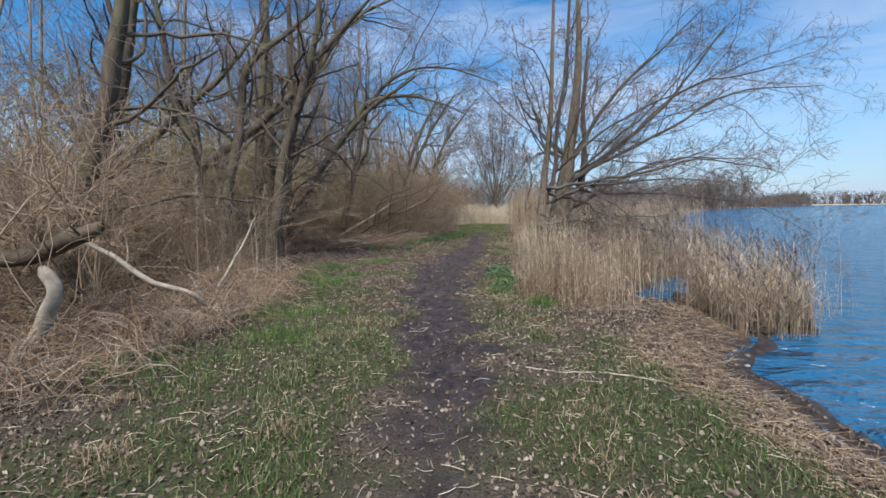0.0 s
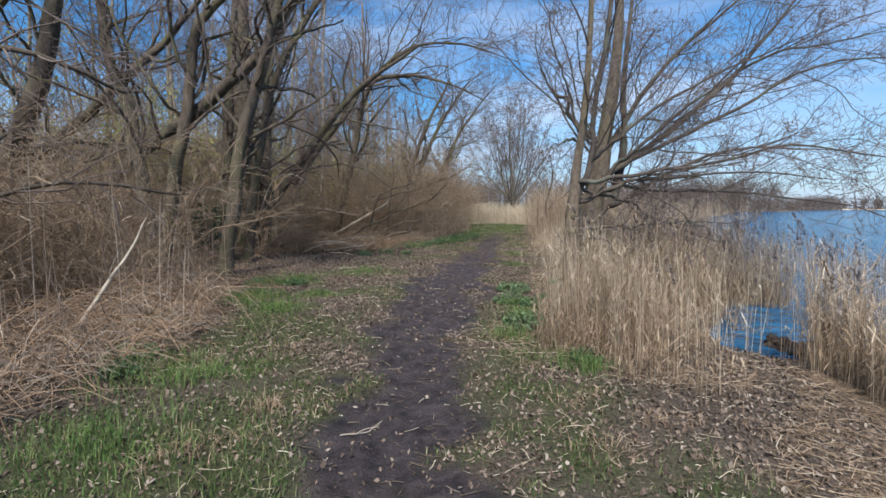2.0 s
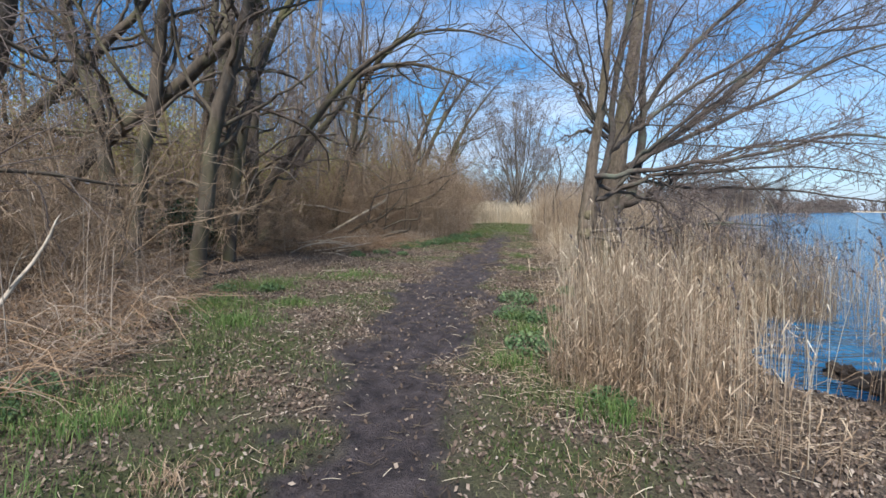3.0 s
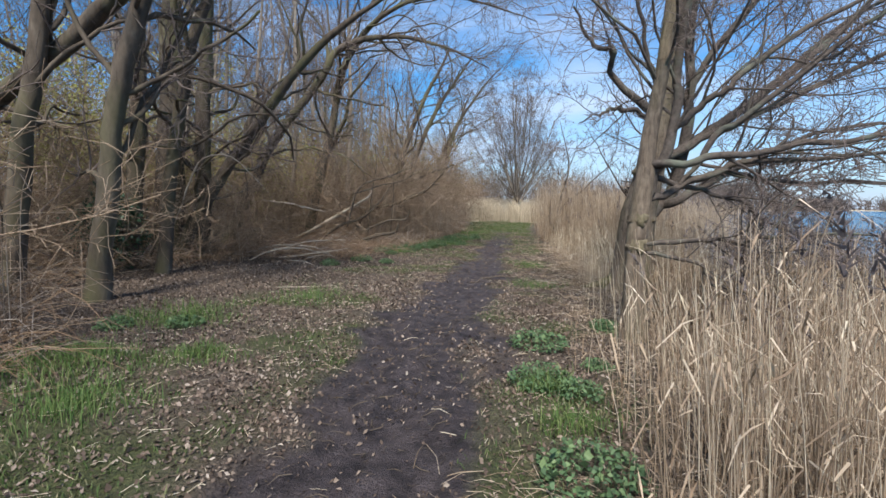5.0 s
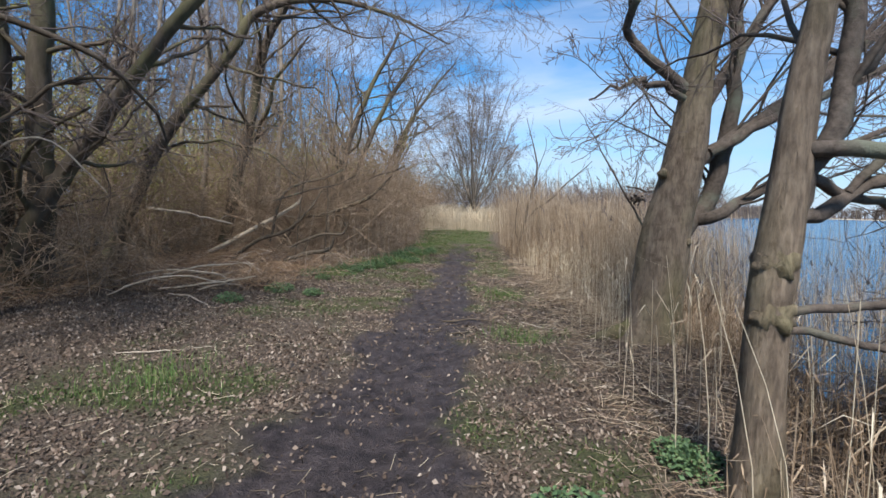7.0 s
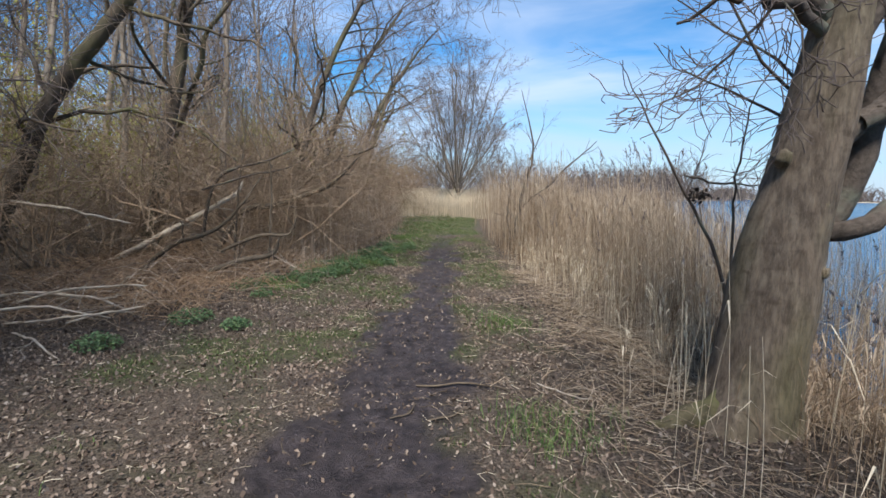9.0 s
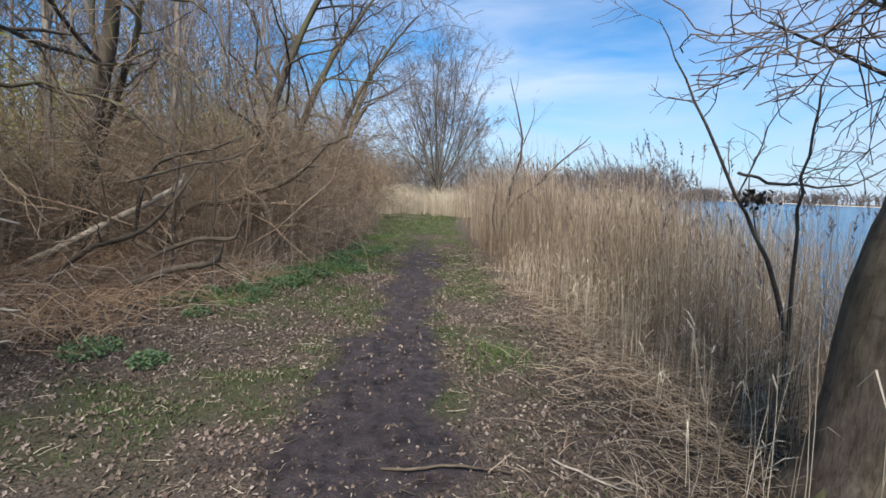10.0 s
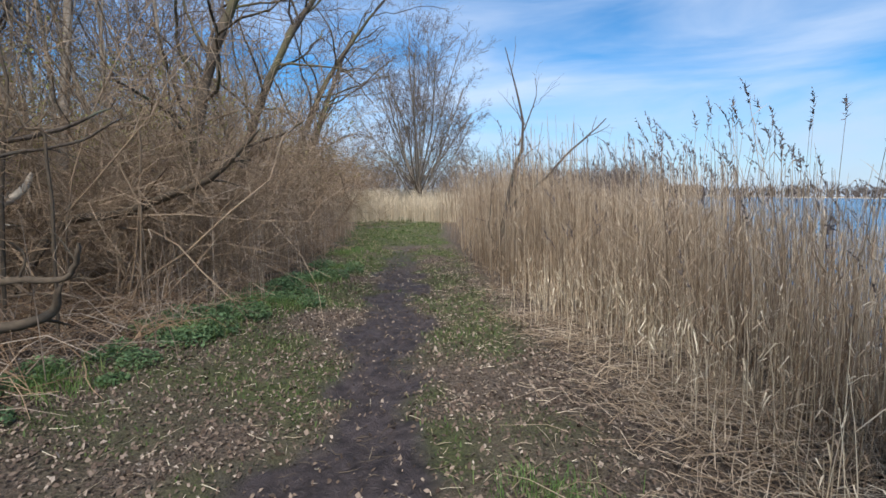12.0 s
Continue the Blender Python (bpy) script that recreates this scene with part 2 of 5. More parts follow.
def ground_material():
    """Black mud, leaf mould and turf, laid out by the ground's own zones, with crumbs and wet hollows."""
    m = bpy.data.materials.new("soil")
    m.use_nodes = True
    t = m.node_tree
    n, l = t.nodes, t.links
    bsdf = n["Principled BSDF"]
    at = n.new("ShaderNodeAttribute")
    at.attribute_name = "zone"
    sep = n.new("ShaderNodeSeparateColor")
    l.new(at.outputs["Color"], sep.inputs[0])
    co = n.new("ShaderNodeTexCoord")

    def cloud(scale, detail, a, b, ca, cb):
        no = n.new("ShaderNodeTexNoise")
        no.inputs["Scale"].default_value, no.inputs["Detail"].default_value = scale, detail
        no.inputs["Roughness"].default_value = 0.7
        l.new(co.outputs["Object"], no.inputs["Vector"])
        ra = n.new("ShaderNodeValToRGB")
        ra.color_ramp.elements[0].position, ra.color_ramp.elements[1].position = a, b
        ra.color_ramp.elements[0].color, ra.color_ramp.elements[1].color = (*ca, 1), (*cb, 1)
        l.new(no.outputs["Fac"], ra.inputs[0])
        return no, ra.outputs[0]

    def blend(fac, a, b):
        mx = n.new("ShaderNodeMix")
        mx.data_type = "RGBA"
        l.new(fac, mx.inputs[0])
        l.new(a, mx.inputs[6])
        l.new(b, mx.inputs[7])
        return mx.outputs[2]

    _, mould = cloud(52, 9, 0.36, 0.66, (0.030, 0.020, 0.015), (0.24, 0.185, 0.138))
    _, turf = cloud(30, 8, 0.3, 0.7, (0.028, 0.038, 0.014), (0.13, 0.135, 0.055))
    grit, mud = cloud(7, 12, 0.35, 0.68, (0.020, 0.015, 0.016), (0.112, 0.088, 0.086))
    crumb, flecks = cloud(55, 4, 0.62, 0.70, (0, 0, 0), (1, 1, 1))
    pale = n.new("ShaderNodeRGB")
    pale.outputs[0].default_value = (0.24, 0.195, 0.155, 1)
    colour = blend(sep.outputs[1], mould, turf)
    colour = blend(sep.outputs[0], colour, mud)
    half = n.new("ShaderNodeMath")
    half.operation = "MULTIPLY"
    half.inputs[1].default_value = 0.45
    l.new(flecks, half.inputs[0])
    colour = blend(half.outputs[0], colour, pale.outputs[0])
    l.new(colour, bsdf.inputs["Base Color"])
    wet = n.new("ShaderNodeMapRange")
    wet.inputs[3].default_value, wet.inputs[4].default_value = 0.95, 0.62
    l.new(sep.outputs[0], wet.inputs[0])
    l.new(wet.outputs[0], bsdf.inputs["Roughness"])
    bsdf.inputs["Specular IOR Level"].default_value = 0.3
    su = n.new("ShaderNodeMath")
    su.operation = "ADD"
    l.new(grit.outputs["Fac"], su.inputs[0])
    l.new(crumb.outputs["Fac"], su.inputs[1])
    bu = n.new("ShaderNodeBump")
    bu.inputs["Strength"].default_value, bu.inputs["Distance"].default_value = 1.0, 0.05
    l.new(su.outputs[0], bu.inputs["Height"])
    l.new(bu.outputs[0], bsdf.inputs["Normal"])
    return m


def water_material():
    m = bpy.data.materials.new("lake_water")
    m.use_nodes = True
    t = m.node_tree
    n, l = t.nodes, t.links
    bsdf = n["Principled BSDF"]
    bsdf.inputs["Base Color"].default_value = (0.017, 0.100, 0.200, 1)
    bsdf.inputs["Roughness"].default_value = 0.13
    bsdf.inputs["IOR"].default_value = 1.33
    co = n.new("ShaderNodeTexCoord")
    mp = n.new("ShaderNodeMapping")
    mp.inputs["Rotation"].default_value = (0, 0, 0.4)
    mp.inputs["Scale"].default_value = (0.7, 1.6, 1)
    l.new(co.outputs["Object"], mp.inputs["Vector"])
    a = n.new("ShaderNodeTexNoise")
    a.inputs["Scale"].default_value, a.inputs["Detail"].default_value = 1.9, 4.0
    a.inputs["Distortion"].default_value = 0.6
    l.new(mp.outputs[0], a.inputs["Vector"])
    bu = n.new("ShaderNodeBump")
    bu.inputs["Strength"].default_value, bu.inputs["Distance"].default_value = 1.0, 0.5
    l.new(a.outputs["Fac"], bu.inputs["Height"])
    l.new(bu.outputs[0], bsdf.inputs["Normal"])
    return m


M_SOIL, M_WATER = ground_material(), water_material()


# ---- mesh helpers ----
def mesh_of(name, verts, faces, mat, smooth=True):
    """A mesh from an array of points and arrays of triangles or quads."""
    faces = [np.asarray(f) for f in faces if len(f)]
    me = bpy.data.meshes.new(name)
    verts = np.asarray(verts, np.float32)
    me.vertices.add(len(verts))
    me.vertices.foreach_set("co", verts.ravel())
    loops = np.concatenate([f.ravel() for f in faces]).astype(np.int32)
    sizes = np.concatenate([np.full(len(f), f.shape[1]) for f in faces])
    me.loops.add(len(loops))
    me.loops.foreach_set("vertex_index", loops)
    me.polygons.add(len(sizes))
    me.polygons.foreach_set("loop_start", np.concatenate([[0], np.cumsum(sizes)[:-1]]).astype(np.int32))
    me.polygons.foreach_set("loop_total", sizes.astype(np.int32))
    me.update(calc_edges=True)
    me.polygons.foreach_set("use_smooth", np.full(len(sizes), smooth))
    me.materials.append(mat)
    return me


def part(name, data, parent, label=""):
    """A mesh as one part of a thing; its points are relative to the thing's foot."""
    ob = new(name, data)
    ob.parent = parent
    return tagged(ob, label)


def thing(name, place, label, category, group="", kind=""):
    ob = new(name)
    ob.empty_display_size = 0.2
    ob.location = place
    return tagged(ob, label, category, group, kind)


def tubes(lines, sides):
    """Tapered tubes round polylines (points, radii); one array of points and one of quads."""
    verts, faces, base = [], [], 0
    by = {}
    for pts, rad in lines:
        by.setdefault(len(pts), []).append((pts, rad))
    ang = np.arange(sides) * 2 * np.pi / sides
    for n, group in by.items():
        P = np.array([g[0] for g in group], float)
        R = np.array([g[1] for g in group], float)
        T = np.gradient(P, axis=1)
        T /= np.linalg.norm(T, axis=2, keepdims=True) + 1e-9
        main = np.abs(P[:, -1] - P[:, 0])
        ref = np.eye(3)[np.argmin(main, axis=1)][:, None, :]
        u = np.cross(T, ref)
        u /= np.linalg.norm(u, axis=2, keepdims=True) + 1e-9
        v = np.cross(T, u)
        ring = P[:, :, None] + R[:, :, None, None] * (np.cos(ang)[:, None] * u[:, :, None] + np.sin(ang)[:, None] * v[:, :, None])
        m = len(group)
        verts.append(ring.reshape(-1, 3))
        idx = base + np.arange(m * n * sides).reshape(m, n, sides)
        a, b = idx[:, :-1], idx[:, 1:]
        faces.append(np.stack([a, np.roll(a, -1, 2), np.roll(b, -1, 2), b], -1).reshape(-1, 4))
        base += m * n * sides
    return np.concatenate(verts), np.concatenate(faces)


def tube_mesh(name, lines, sides, mat):
    v, f = tubes(lines, sides)
    return mesh_of(name, v, [f], mat)


def curve_through(keys, count):
    """Catmull-Rom through rows of (x, y, z, radius)."""
    k = np.array(keys, float)
    k = np.vstack([2 * k[0] - k[1], k, 2 * k[-1] - k[-2]])
    s = np.linspace(0, len(keys) - 1 - 1e-6, count)
    i, f = s.astype(int), (s % 1)[:, None]
    a, b, c, d = k[i], k[i + 1], k[i + 2], k[i + 3]
    q = 0.5 * (2 * b + (c - a) * f + (2 * a - 5 * b + 4 * c - d) * f**2 + (3 * b - a - 3 * c + d) * f**3)
    q[:, 3] = np.maximum(q[:, 3], 0.002)
    return q[:, :3], q[:, 3]


def stem_mesh(name, pts, rad, sides, mat, flare=0.0, rough=0.06, seed=0):
    """A trunk or thick limb with flutes, swellings and, at the foot, roots that spread."""
    v, f = tubes([(pts, rad)], sides)
    n = len(pts)
    ring = v.reshape(n, sides, 3)
    out = ring - pts[:, None]
    ang = np.arange(sides) * 2 * np.pi / sides
    rng = np.random.default_rng(seed)
    ph = rng.uniform(0, 6.28, 4)
    z = pts[:, 2:3]
    s = 1 + rough * (np.sin(3 * ang + ph[0] + 0.8 * z) + 0.6 * np.sin(5 * ang + ph[1] - 1.7 * z)) + rough * 0.7 * np.sin(4.1 * z + ph[2])
    if flare:
        low = np.exp(-np.maximum(z, 0) / 0.22)
        s = s + flare * low * (0.55 + 0.75 * np.maximum(0, np.sin(2.5 * ang + ph[3])))
    s = s + rng.normal(0, rough * 0.25, s.shape)
    return mesh_of(name, (pts[:, None] + out * s[..., None]).reshape(-1, 3), [f], mat)


def leaf_cards(name, at, lo, hi, mat, rng, tilt=0.5, length=1.6):
    """Small folded leaves, one island each: two triangles that meet along the midrib."""
    n = len(at)
    size = rng.uniform(lo, hi, n)[:, None]
    yaw = rng.uniform(0, 6.283, n)
    d = np.stack([np.cos(yaw), np.sin(yaw), rng.normal(0, tilt, n) * 0.6], -1)
    d /= np.linalg.norm(d, axis=1, keepdims=True)
    s = np.stack([-np.sin(yaw), np.cos(yaw), rng.normal(0, tilt, n)], -1)
    up = np.array([0, 0, 1.0]) * rng.uniform(-0.1, 0.35, n)[:, None]
    V = np.stack([at - d * size * length / 2, at + s * size / 2 + up * size, at + d * size * length / 2, at - s * size / 2 + up * size * 0.8], 1)
    i = np.arange(n)[:, None] * 4
    F = np.concatenate([i + [0, 1, 2], i + [0, 2, 3]])
    return mesh_of(name, V.reshape(-1, 3), [F], mat, False)


def boughs(tree, lines, sides, mat):
    for line in lines:
        part("branch", tube_mesh("branch", [line], sides, mat), tree)


def unit(v):
    return v / (np.linalg.norm(v) + 1e-9)


def grow(out, rng, p, d, length, r, level, plan):
    """Adds one branch and its children to out[level]. plan: per level (children, segments, wander, lift, angle, share)."""
    kids, segs, wander, lift, angle, share = plan[level]
    pts = [np.array(p, float)]
    d = unit(np.array(d, float))
    step = length / segs
    for _ in range(segs):
        d = unit(d + rng.normal(0, wander, 3) + (0, 0, lift))
        pts.append(pts[-1] + d * step)
    pts = np.array(pts)
    rad = np.linspace(r, r * 0.4 if level + 1 < len(plan) else max(r * 0.45, 0.0014), segs + 1)
    out[level].append((pts, rad))
    if level + 1 < len(plan):
        sprout(out, rng, pts, rad, length, level, plan, kids, angle, share)


def sprout(out, rng, pts, rad, length, level, plan, kids, angle, share, start=0.25, thick=0.018):
    n = len(pts) - 1
    for k in range(kids):
        f = start + (1 - start) * (k + rng.uniform(0, 1)) / kids
        i = min(int(f * n), n - 1)
        g = f * n - i
        q = pts[i] * (1 - g) + pts[i + 1] * g
        along = unit(pts[i + 1] - pts[i])
        side = unit(np.cross(along, rng.normal(0, 1, 3)))
        a = radians(angle) * rng.uniform(0.6, 1.3)
        grow(out, rng, q, along * math.cos(a) + side * math.sin(a), length * share * rng.uniform(0.6, 1.25) * (1.15 - 0.55 * f),
             max(min(rad[i] * rng.uniform(0.3, 0.5), thick), 0.0030), level + 1, plan)


# ---- the lie of the land ----
WATER_Z = -0.30
rng = np.random.default_rng(7)
GRID = rng.random((64, 64))


def lumps(x, y, size):
    """Smooth value noise, 0 to 1."""
    u, v = np.asarray(x, float) / size + 900, np.asarray(y, float) / size + 900
    i, j = np.floor(u).astype(int), np.floor(v).astype(int)
    a, b = u - i, v - j
    a, b = a * a * (3 - 2 * a), b * b * (3 - 2 * b)
    g = lambda p, q: GRID[p % 64, q % 64]
    return (g(i, j) * (1 - a) + g(i + 1, j) * a) * (1 - b) + (g(i, j + 1) * (1 - a) + g(i + 1, j + 1) * a) * b


def shore_x(y):
    return np.interp(y, [-400, -20, 0, 3, 4.6, 5.2, 5.8, 6.4, 8, 9.5, 12, 16, 20, 30, 45, 170, 345, 350],
                     [90, 9, 3.9, 3.25, 3.1, 3.35, 3.8, 4.2, 4.5, 4.2, 3.7, 4.5, 5.0, 6.0, 9, 86, 235, 4000])


def path_edges(y):
    ys = [-20, 2.7, 4, 5.3, 6.5, 7.6, 8.8, 10.1, 11.1, 12.3, 13.6, 16.3, 17.8, 20.5, 27, 34, 60]
    left = np.interp(y, ys, [0.1, -0.15, -0.32, -0.51, -0.8, -1.02, -1.0, -1.14, -1.3, -1.16, -1.02, -0.7, -0.54, -0.46, -0.27, -0.1, -1])
    right = np.interp(y, ys, [0.5, 0.54, 0.5, 0.42, 0.24, 0.1, 0.16, 0.18, 0.22, 0.28, 0.33, 0.26, 0.24, 0.38, 0.42, 0.55, 0])
    return left, right


def mud_share(x, y):
    left, right = path_edges(y)
    wob = (lumps(x, y, 0.45) - 0.5) * 0.6 + (lumps(x, y, 0.16) - 0.5) * 0.25
    inside = np.minimum(x - left, right - x) + wob
    share = np.clip(inside / 0.24 + 0.45, 0, 1)
    fade = np.clip((31 - y) / 9, 0, 1)
    thin = np.where(np.asarray(y) < 4.6, np.clip(0.62 + 0.9 * lumps(x, y, 0.6), 0, 1), 1)
    return share * fade * thin


def turf_share(x, y):
    """How green the ground is: turf at the start and end of the walk, tufts between."""
    base = np.interp(y, [0, 5, 7, 9, 14, 17, 21, 25, 40, 60], [0.78, 0.78, 0.62, 0.40, 0.24, 0.26, 0.62, 0.95, 1, 0.6])
    left = np.interp(y, [0, 3, 5, 8, 12, 17, 22, 30, 45], [-2.6, -2.5, -2.4, -3.0, -3.6, -2.8, -2.0, -1.9, -2.6])
    right = np.interp(y, [0, 4, 6, 8, 12, 17, 22, 30, 45], [2.9, 2.3, 1.7, 1.2, 1.5, 1.4, 1.5, 1.5, 2.5])
    inside = np.clip(np.minimum(x - left, right - x) / 0.5 + 0.5, 0, 1)
    patch = np.clip((lumps(x, y, 0.9) * 0.6 + lumps(x, y, 0.35) * 0.4 - 0.5) * 3.2 + base, 0, 1)
    return inside * patch


def pool_round(x, y):
    """Under 1 in the little pool among the reeds, which runs out towards the lake."""
    u, v = (x - 4.05) * 0.5 + (y - 9.0) * 0.866, (x - 4.05) * 0.866 - (y - 9.0) * 0.5
    return (u / 2.0) ** 2 + (v / 0.62) ** 2 + (lumps(x, y, 0.4) - 0.5) * 0.5


def land_z(x, y):
    x, y = np.asarray(x, float), np.asarray(y, float)
    edge = shore_x(y) + (lumps(x, y, 0.8) - 0.5) * 0.35
    width = np.interp(y, [-20, 0, 6, 9, 14, 30, 60], [4, 1.3, 1.6, 1.5, 1.3, 1.5, 3])
    slope = np.clip((x - (edge - width)) / width, 0, 3.2)
    z = -0.32 * slope**1.6 * np.where(slope > 1, 0.75, 1)
    z = np.maximum(z, -1.3)
    pool = np.clip(1.7 - 1.6 * pool_round(x, y), 0, 1)
    z = z - pool * np.clip(z + 0.55, 0, 0.5)
    left, right = path_edges(y)
    mid = np.clip(1 - np.abs(x - (left + right) / 2) / 0.75, 0, 1)
    near = np.clip((60 - np.hypot(x, y - 15)) / 20, 0, 1)
    z = z + near * ((lumps(x, y, 1.1) - 0.5) * 0.07 + (lumps(x, y, 0.3) - 0.5) * 0.035 - 0.035 * mid
                    + mud_share(x, y) * ((lumps(x, y, 0.2) - 0.5) * 0.05 + (lumps(x, y, 0.09) - 0.5) * 0.035))
    z = z + np.clip((-x - 4) / 14, 0, 1) * 0.25 * near
    return z


def axis_lines(lo, hi, step, far_lo, far_hi):
    mid = np.arange(lo, hi + 1e-6, step)
    grow_out = np.cumsum(step * 1.22 ** np.arange(1, 60))
    a, b = lo - grow_out, hi + grow_out
    return np.concatenate([[far_lo], a[a > far_lo][::-1], mid, b[b < far_hi], [far_hi]])


def build_ground():
    xs, ys = axis_lines(-6, 5, 0.075, -1500, 1500), axis_lines(0, 26, 0.085, -900, 1500)
    X, Y = np.meshgrid(xs, ys)
    V = np.stack([X, Y, land_z(X, Y)], -1).reshape(-1, 3)
    h, w = X.shape
    idx = np.arange(h * w).reshape(h, w)
    F = np.stack([idx[:-1, :-1], idx[:-1, 1:], idx[1:, 1:], idx[1:, :-1]], -1).reshape(-1, 4)
    me = mesh_of("ground", V, [F], M_SOIL)
    zone = me.color_attributes.new("zone", "FLOAT_COLOR", "POINT")
    wet = np.clip((-0.19 - V[:, 2]) / 0.08, 0, 1) * (np.abs(V[:, 0]) < 30)
    c = np.stack([np.maximum(mud_share(X, Y).ravel(), wet), turf_share(X, Y).ravel(), 0 * V[:, 0], 1 + 0 * V[:, 0]], -1)
    zone.data.foreach_set("color", c.astype(np.float32).ravel())
    tagged(new("ground", me), "muddy lakeside ground with turf and leaf mould", "ground", kind="structure")
    w = np.array([(-60, -900, WATER_Z), (1500, -900, WATER_Z), (1500, 1500, WATER_Z), (-60, 1500, WATER_Z)])
    tagged(new("water", mesh_of("water", w, [np.array([[0, 1, 2, 3]])], M_WATER)), "rippled blue lake water reflecting the sky", "lake",
           kind="structure")


build_ground()


# ---- trees by the lake ----
def on(x, y):
    return float(land_z(x, y))


TWIGS = [(5, 6, 0.12, 0.02, 42, 0.45), (9, 8, 0.16, 0.02, 44, 0.48), (6, 5, 0.26, 0.0, 48, 0.6), (0, 3, 0.32, -0.02, 0, 0)]


def limbed_tree(label, foot, trunk, limbs, seed, sides=18, flare=0.5, kids=9, thin=1.0):
    """A tree whose trunk and main limbs follow rows of (x, y, z, radius); twigs grow from the limbs."""
    base = Vector((*foot, on(*foot)))
    tree = thing("alder_tree", base, label, "tree")
    o = np.array(base)
    rng = np.random.default_rng(seed)
    pts, rad = curve_through(trunk, 46)
    part("trunk", stem_mesh("trunk", pts - o - (0, 0, 0.05), rad, sides, M_ALDER, flare, 0.05, seed), tree)
    out = [[], [], [], []]
    top = len(pts) // 2
    sprout(out, rng, pts[top:] - o, rad[top:], 3.6, 0, TWIGS, 8, 45, 0.7, 0.1)
    wood = np.column_stack([pts, rad])
    for k, keys in enumerate(limbs):
        keys = np.array(keys, float)
        keys[1:, 1] += np.cumsum(rng.normal(0, 0.08, len(keys) - 1))
        near = np.argmin(np.linalg.norm(wood[:, :3] - keys[0, :3], axis=1))
        keys[0, :3], keys[0, 3] = wood[near, :3], min(keys[0, 3], wood[near, 3] * 0.9)
        lp, lr = curve_through(keys, 22)
        lr = lr * thin
        wood = np.vstack([wood, np.column_stack([lp, lr])[3:16]])
        lp = lp - o
        lp[2:] += np.cumsum(rng.normal(0, 0.022, (20, 3)), 0)
        part("limb", stem_mesh("limb", lp, lr, 10, M_LIMB, 0, 0.05, seed + k), tree)
        span = float(np.linalg.norm(lp[-1] - lp[0]))
        sprout(out, rng, lp, lr, max(2.6, span * 0.8), 0, TWIGS, kids if keys[-1, 0] > foot[0] else kids // 3, 36, 0.5, 0.25)
    boughs(tree, out[1], 5, M_LIMB)
    tagged(part("crown", tube_mesh("crown", [(p, np.maximum(r, 0.0034)) for p, r in out[2] + out[3]], 3, M_TWIG), tree), kind="stuff")
    return tree


old_alder = limbed_tree("old grey-brown alder trunk with spreading bare limbs over reeds", (2.5, 13.9),
            [(2.50, 13.9, -0.1, 0.32), (2.55, 13.9, 0.6, 0.29), (2.60, 13.9, 1.3, 0.28), (2.70, 13.9, 1.85, 0.255), (2.79, 13.9, 2.4, 0.22),
             (2.84, 13.9, 2.85, 0.19), (2.88, 13.9, 3.3, 0.17), (3.02, 13.9, 4.4, 0.14), (3.1, 13.9, 6.2, 0.09), (3.0, 13.8, 8.8, 0.03)],
            [[(2.66, 13.9, 2.95, 0.1), (2.35, 13.85, 3.3, 0.075), (2.08, 13.8, 3.62, 0.06), (1.98, 13.75, 3.9, 0.05), (1.66, 13.7, 4.05, 0.04), (1.3, 13.5, 4.6, 0.02)],
             [(2.62, 13.8, 2.85, 0.055), (2.3, 13.75, 3.08, 0.045), (2.02, 13.7, 3.05, 0.035), (1.72, 13.65, 2.93, 0.022), (1.4, 13.6, 2.75, 0.01)],
             [(2.85, 14.0, 1.15, 0.15), (3.1, 14.05, 1.6, 0.13), (3.28, 14.1, 2.2, 0.12), (3.36, 14.1, 3.2, 0.10), (3.4, 14.1, 4.4, 0.08), (3.6, 14.1, 6.6, 0.04)],
             [(3.0, 13.95, 1.35, 0.10), (3.3, 13.95, 1.55, 0.09), (3.7, 13.9, 1.75, 0.075), (4.6, 13.9, 2.3, 0.05), (6.2, 13.9, 2.8, 0.03), (8.2, 13.9, 2.7, 0.012)],
             [(2.85, 13.85, 2.1, 0.10), (3.2, 13.8, 2.4, 0.09), (4.5, 13.7, 3.25, 0.07), (5.9, 13.7, 4.6, 0.05), (7.3, 13.7, 6.5, 0.02)],
             [(3.0, 13.9, 2.3, 0.08), (3.9, 13.8, 2.75, 0.065), (5.6, 13.7, 3.7, 0.045), (7.1, 13.7, 4.55, 0.03), (9.6, 13.7, 4.7, 0.01)],
             [(2.9, 14.0, 2.6, 0.09), (3.4, 14.0, 3.5, 0.075), (4.0, 14.0, 4.5, 0.06), (5.0, 14.0, 5.6, 0.04), (6.4, 14.0, 6.9, 0.015)],
             [(3.1, 14.0, 2.5, 0.06), (4.6, 14.1, 3.5, 0.05), (6.4, 14.1, 4.9, 0.035), (7.7, 14.1, 5.2, 0.025), (9.4, 14.1, 5.5, 0.01)]],
            11, flare=0.45, kids=13, thin=0.85)
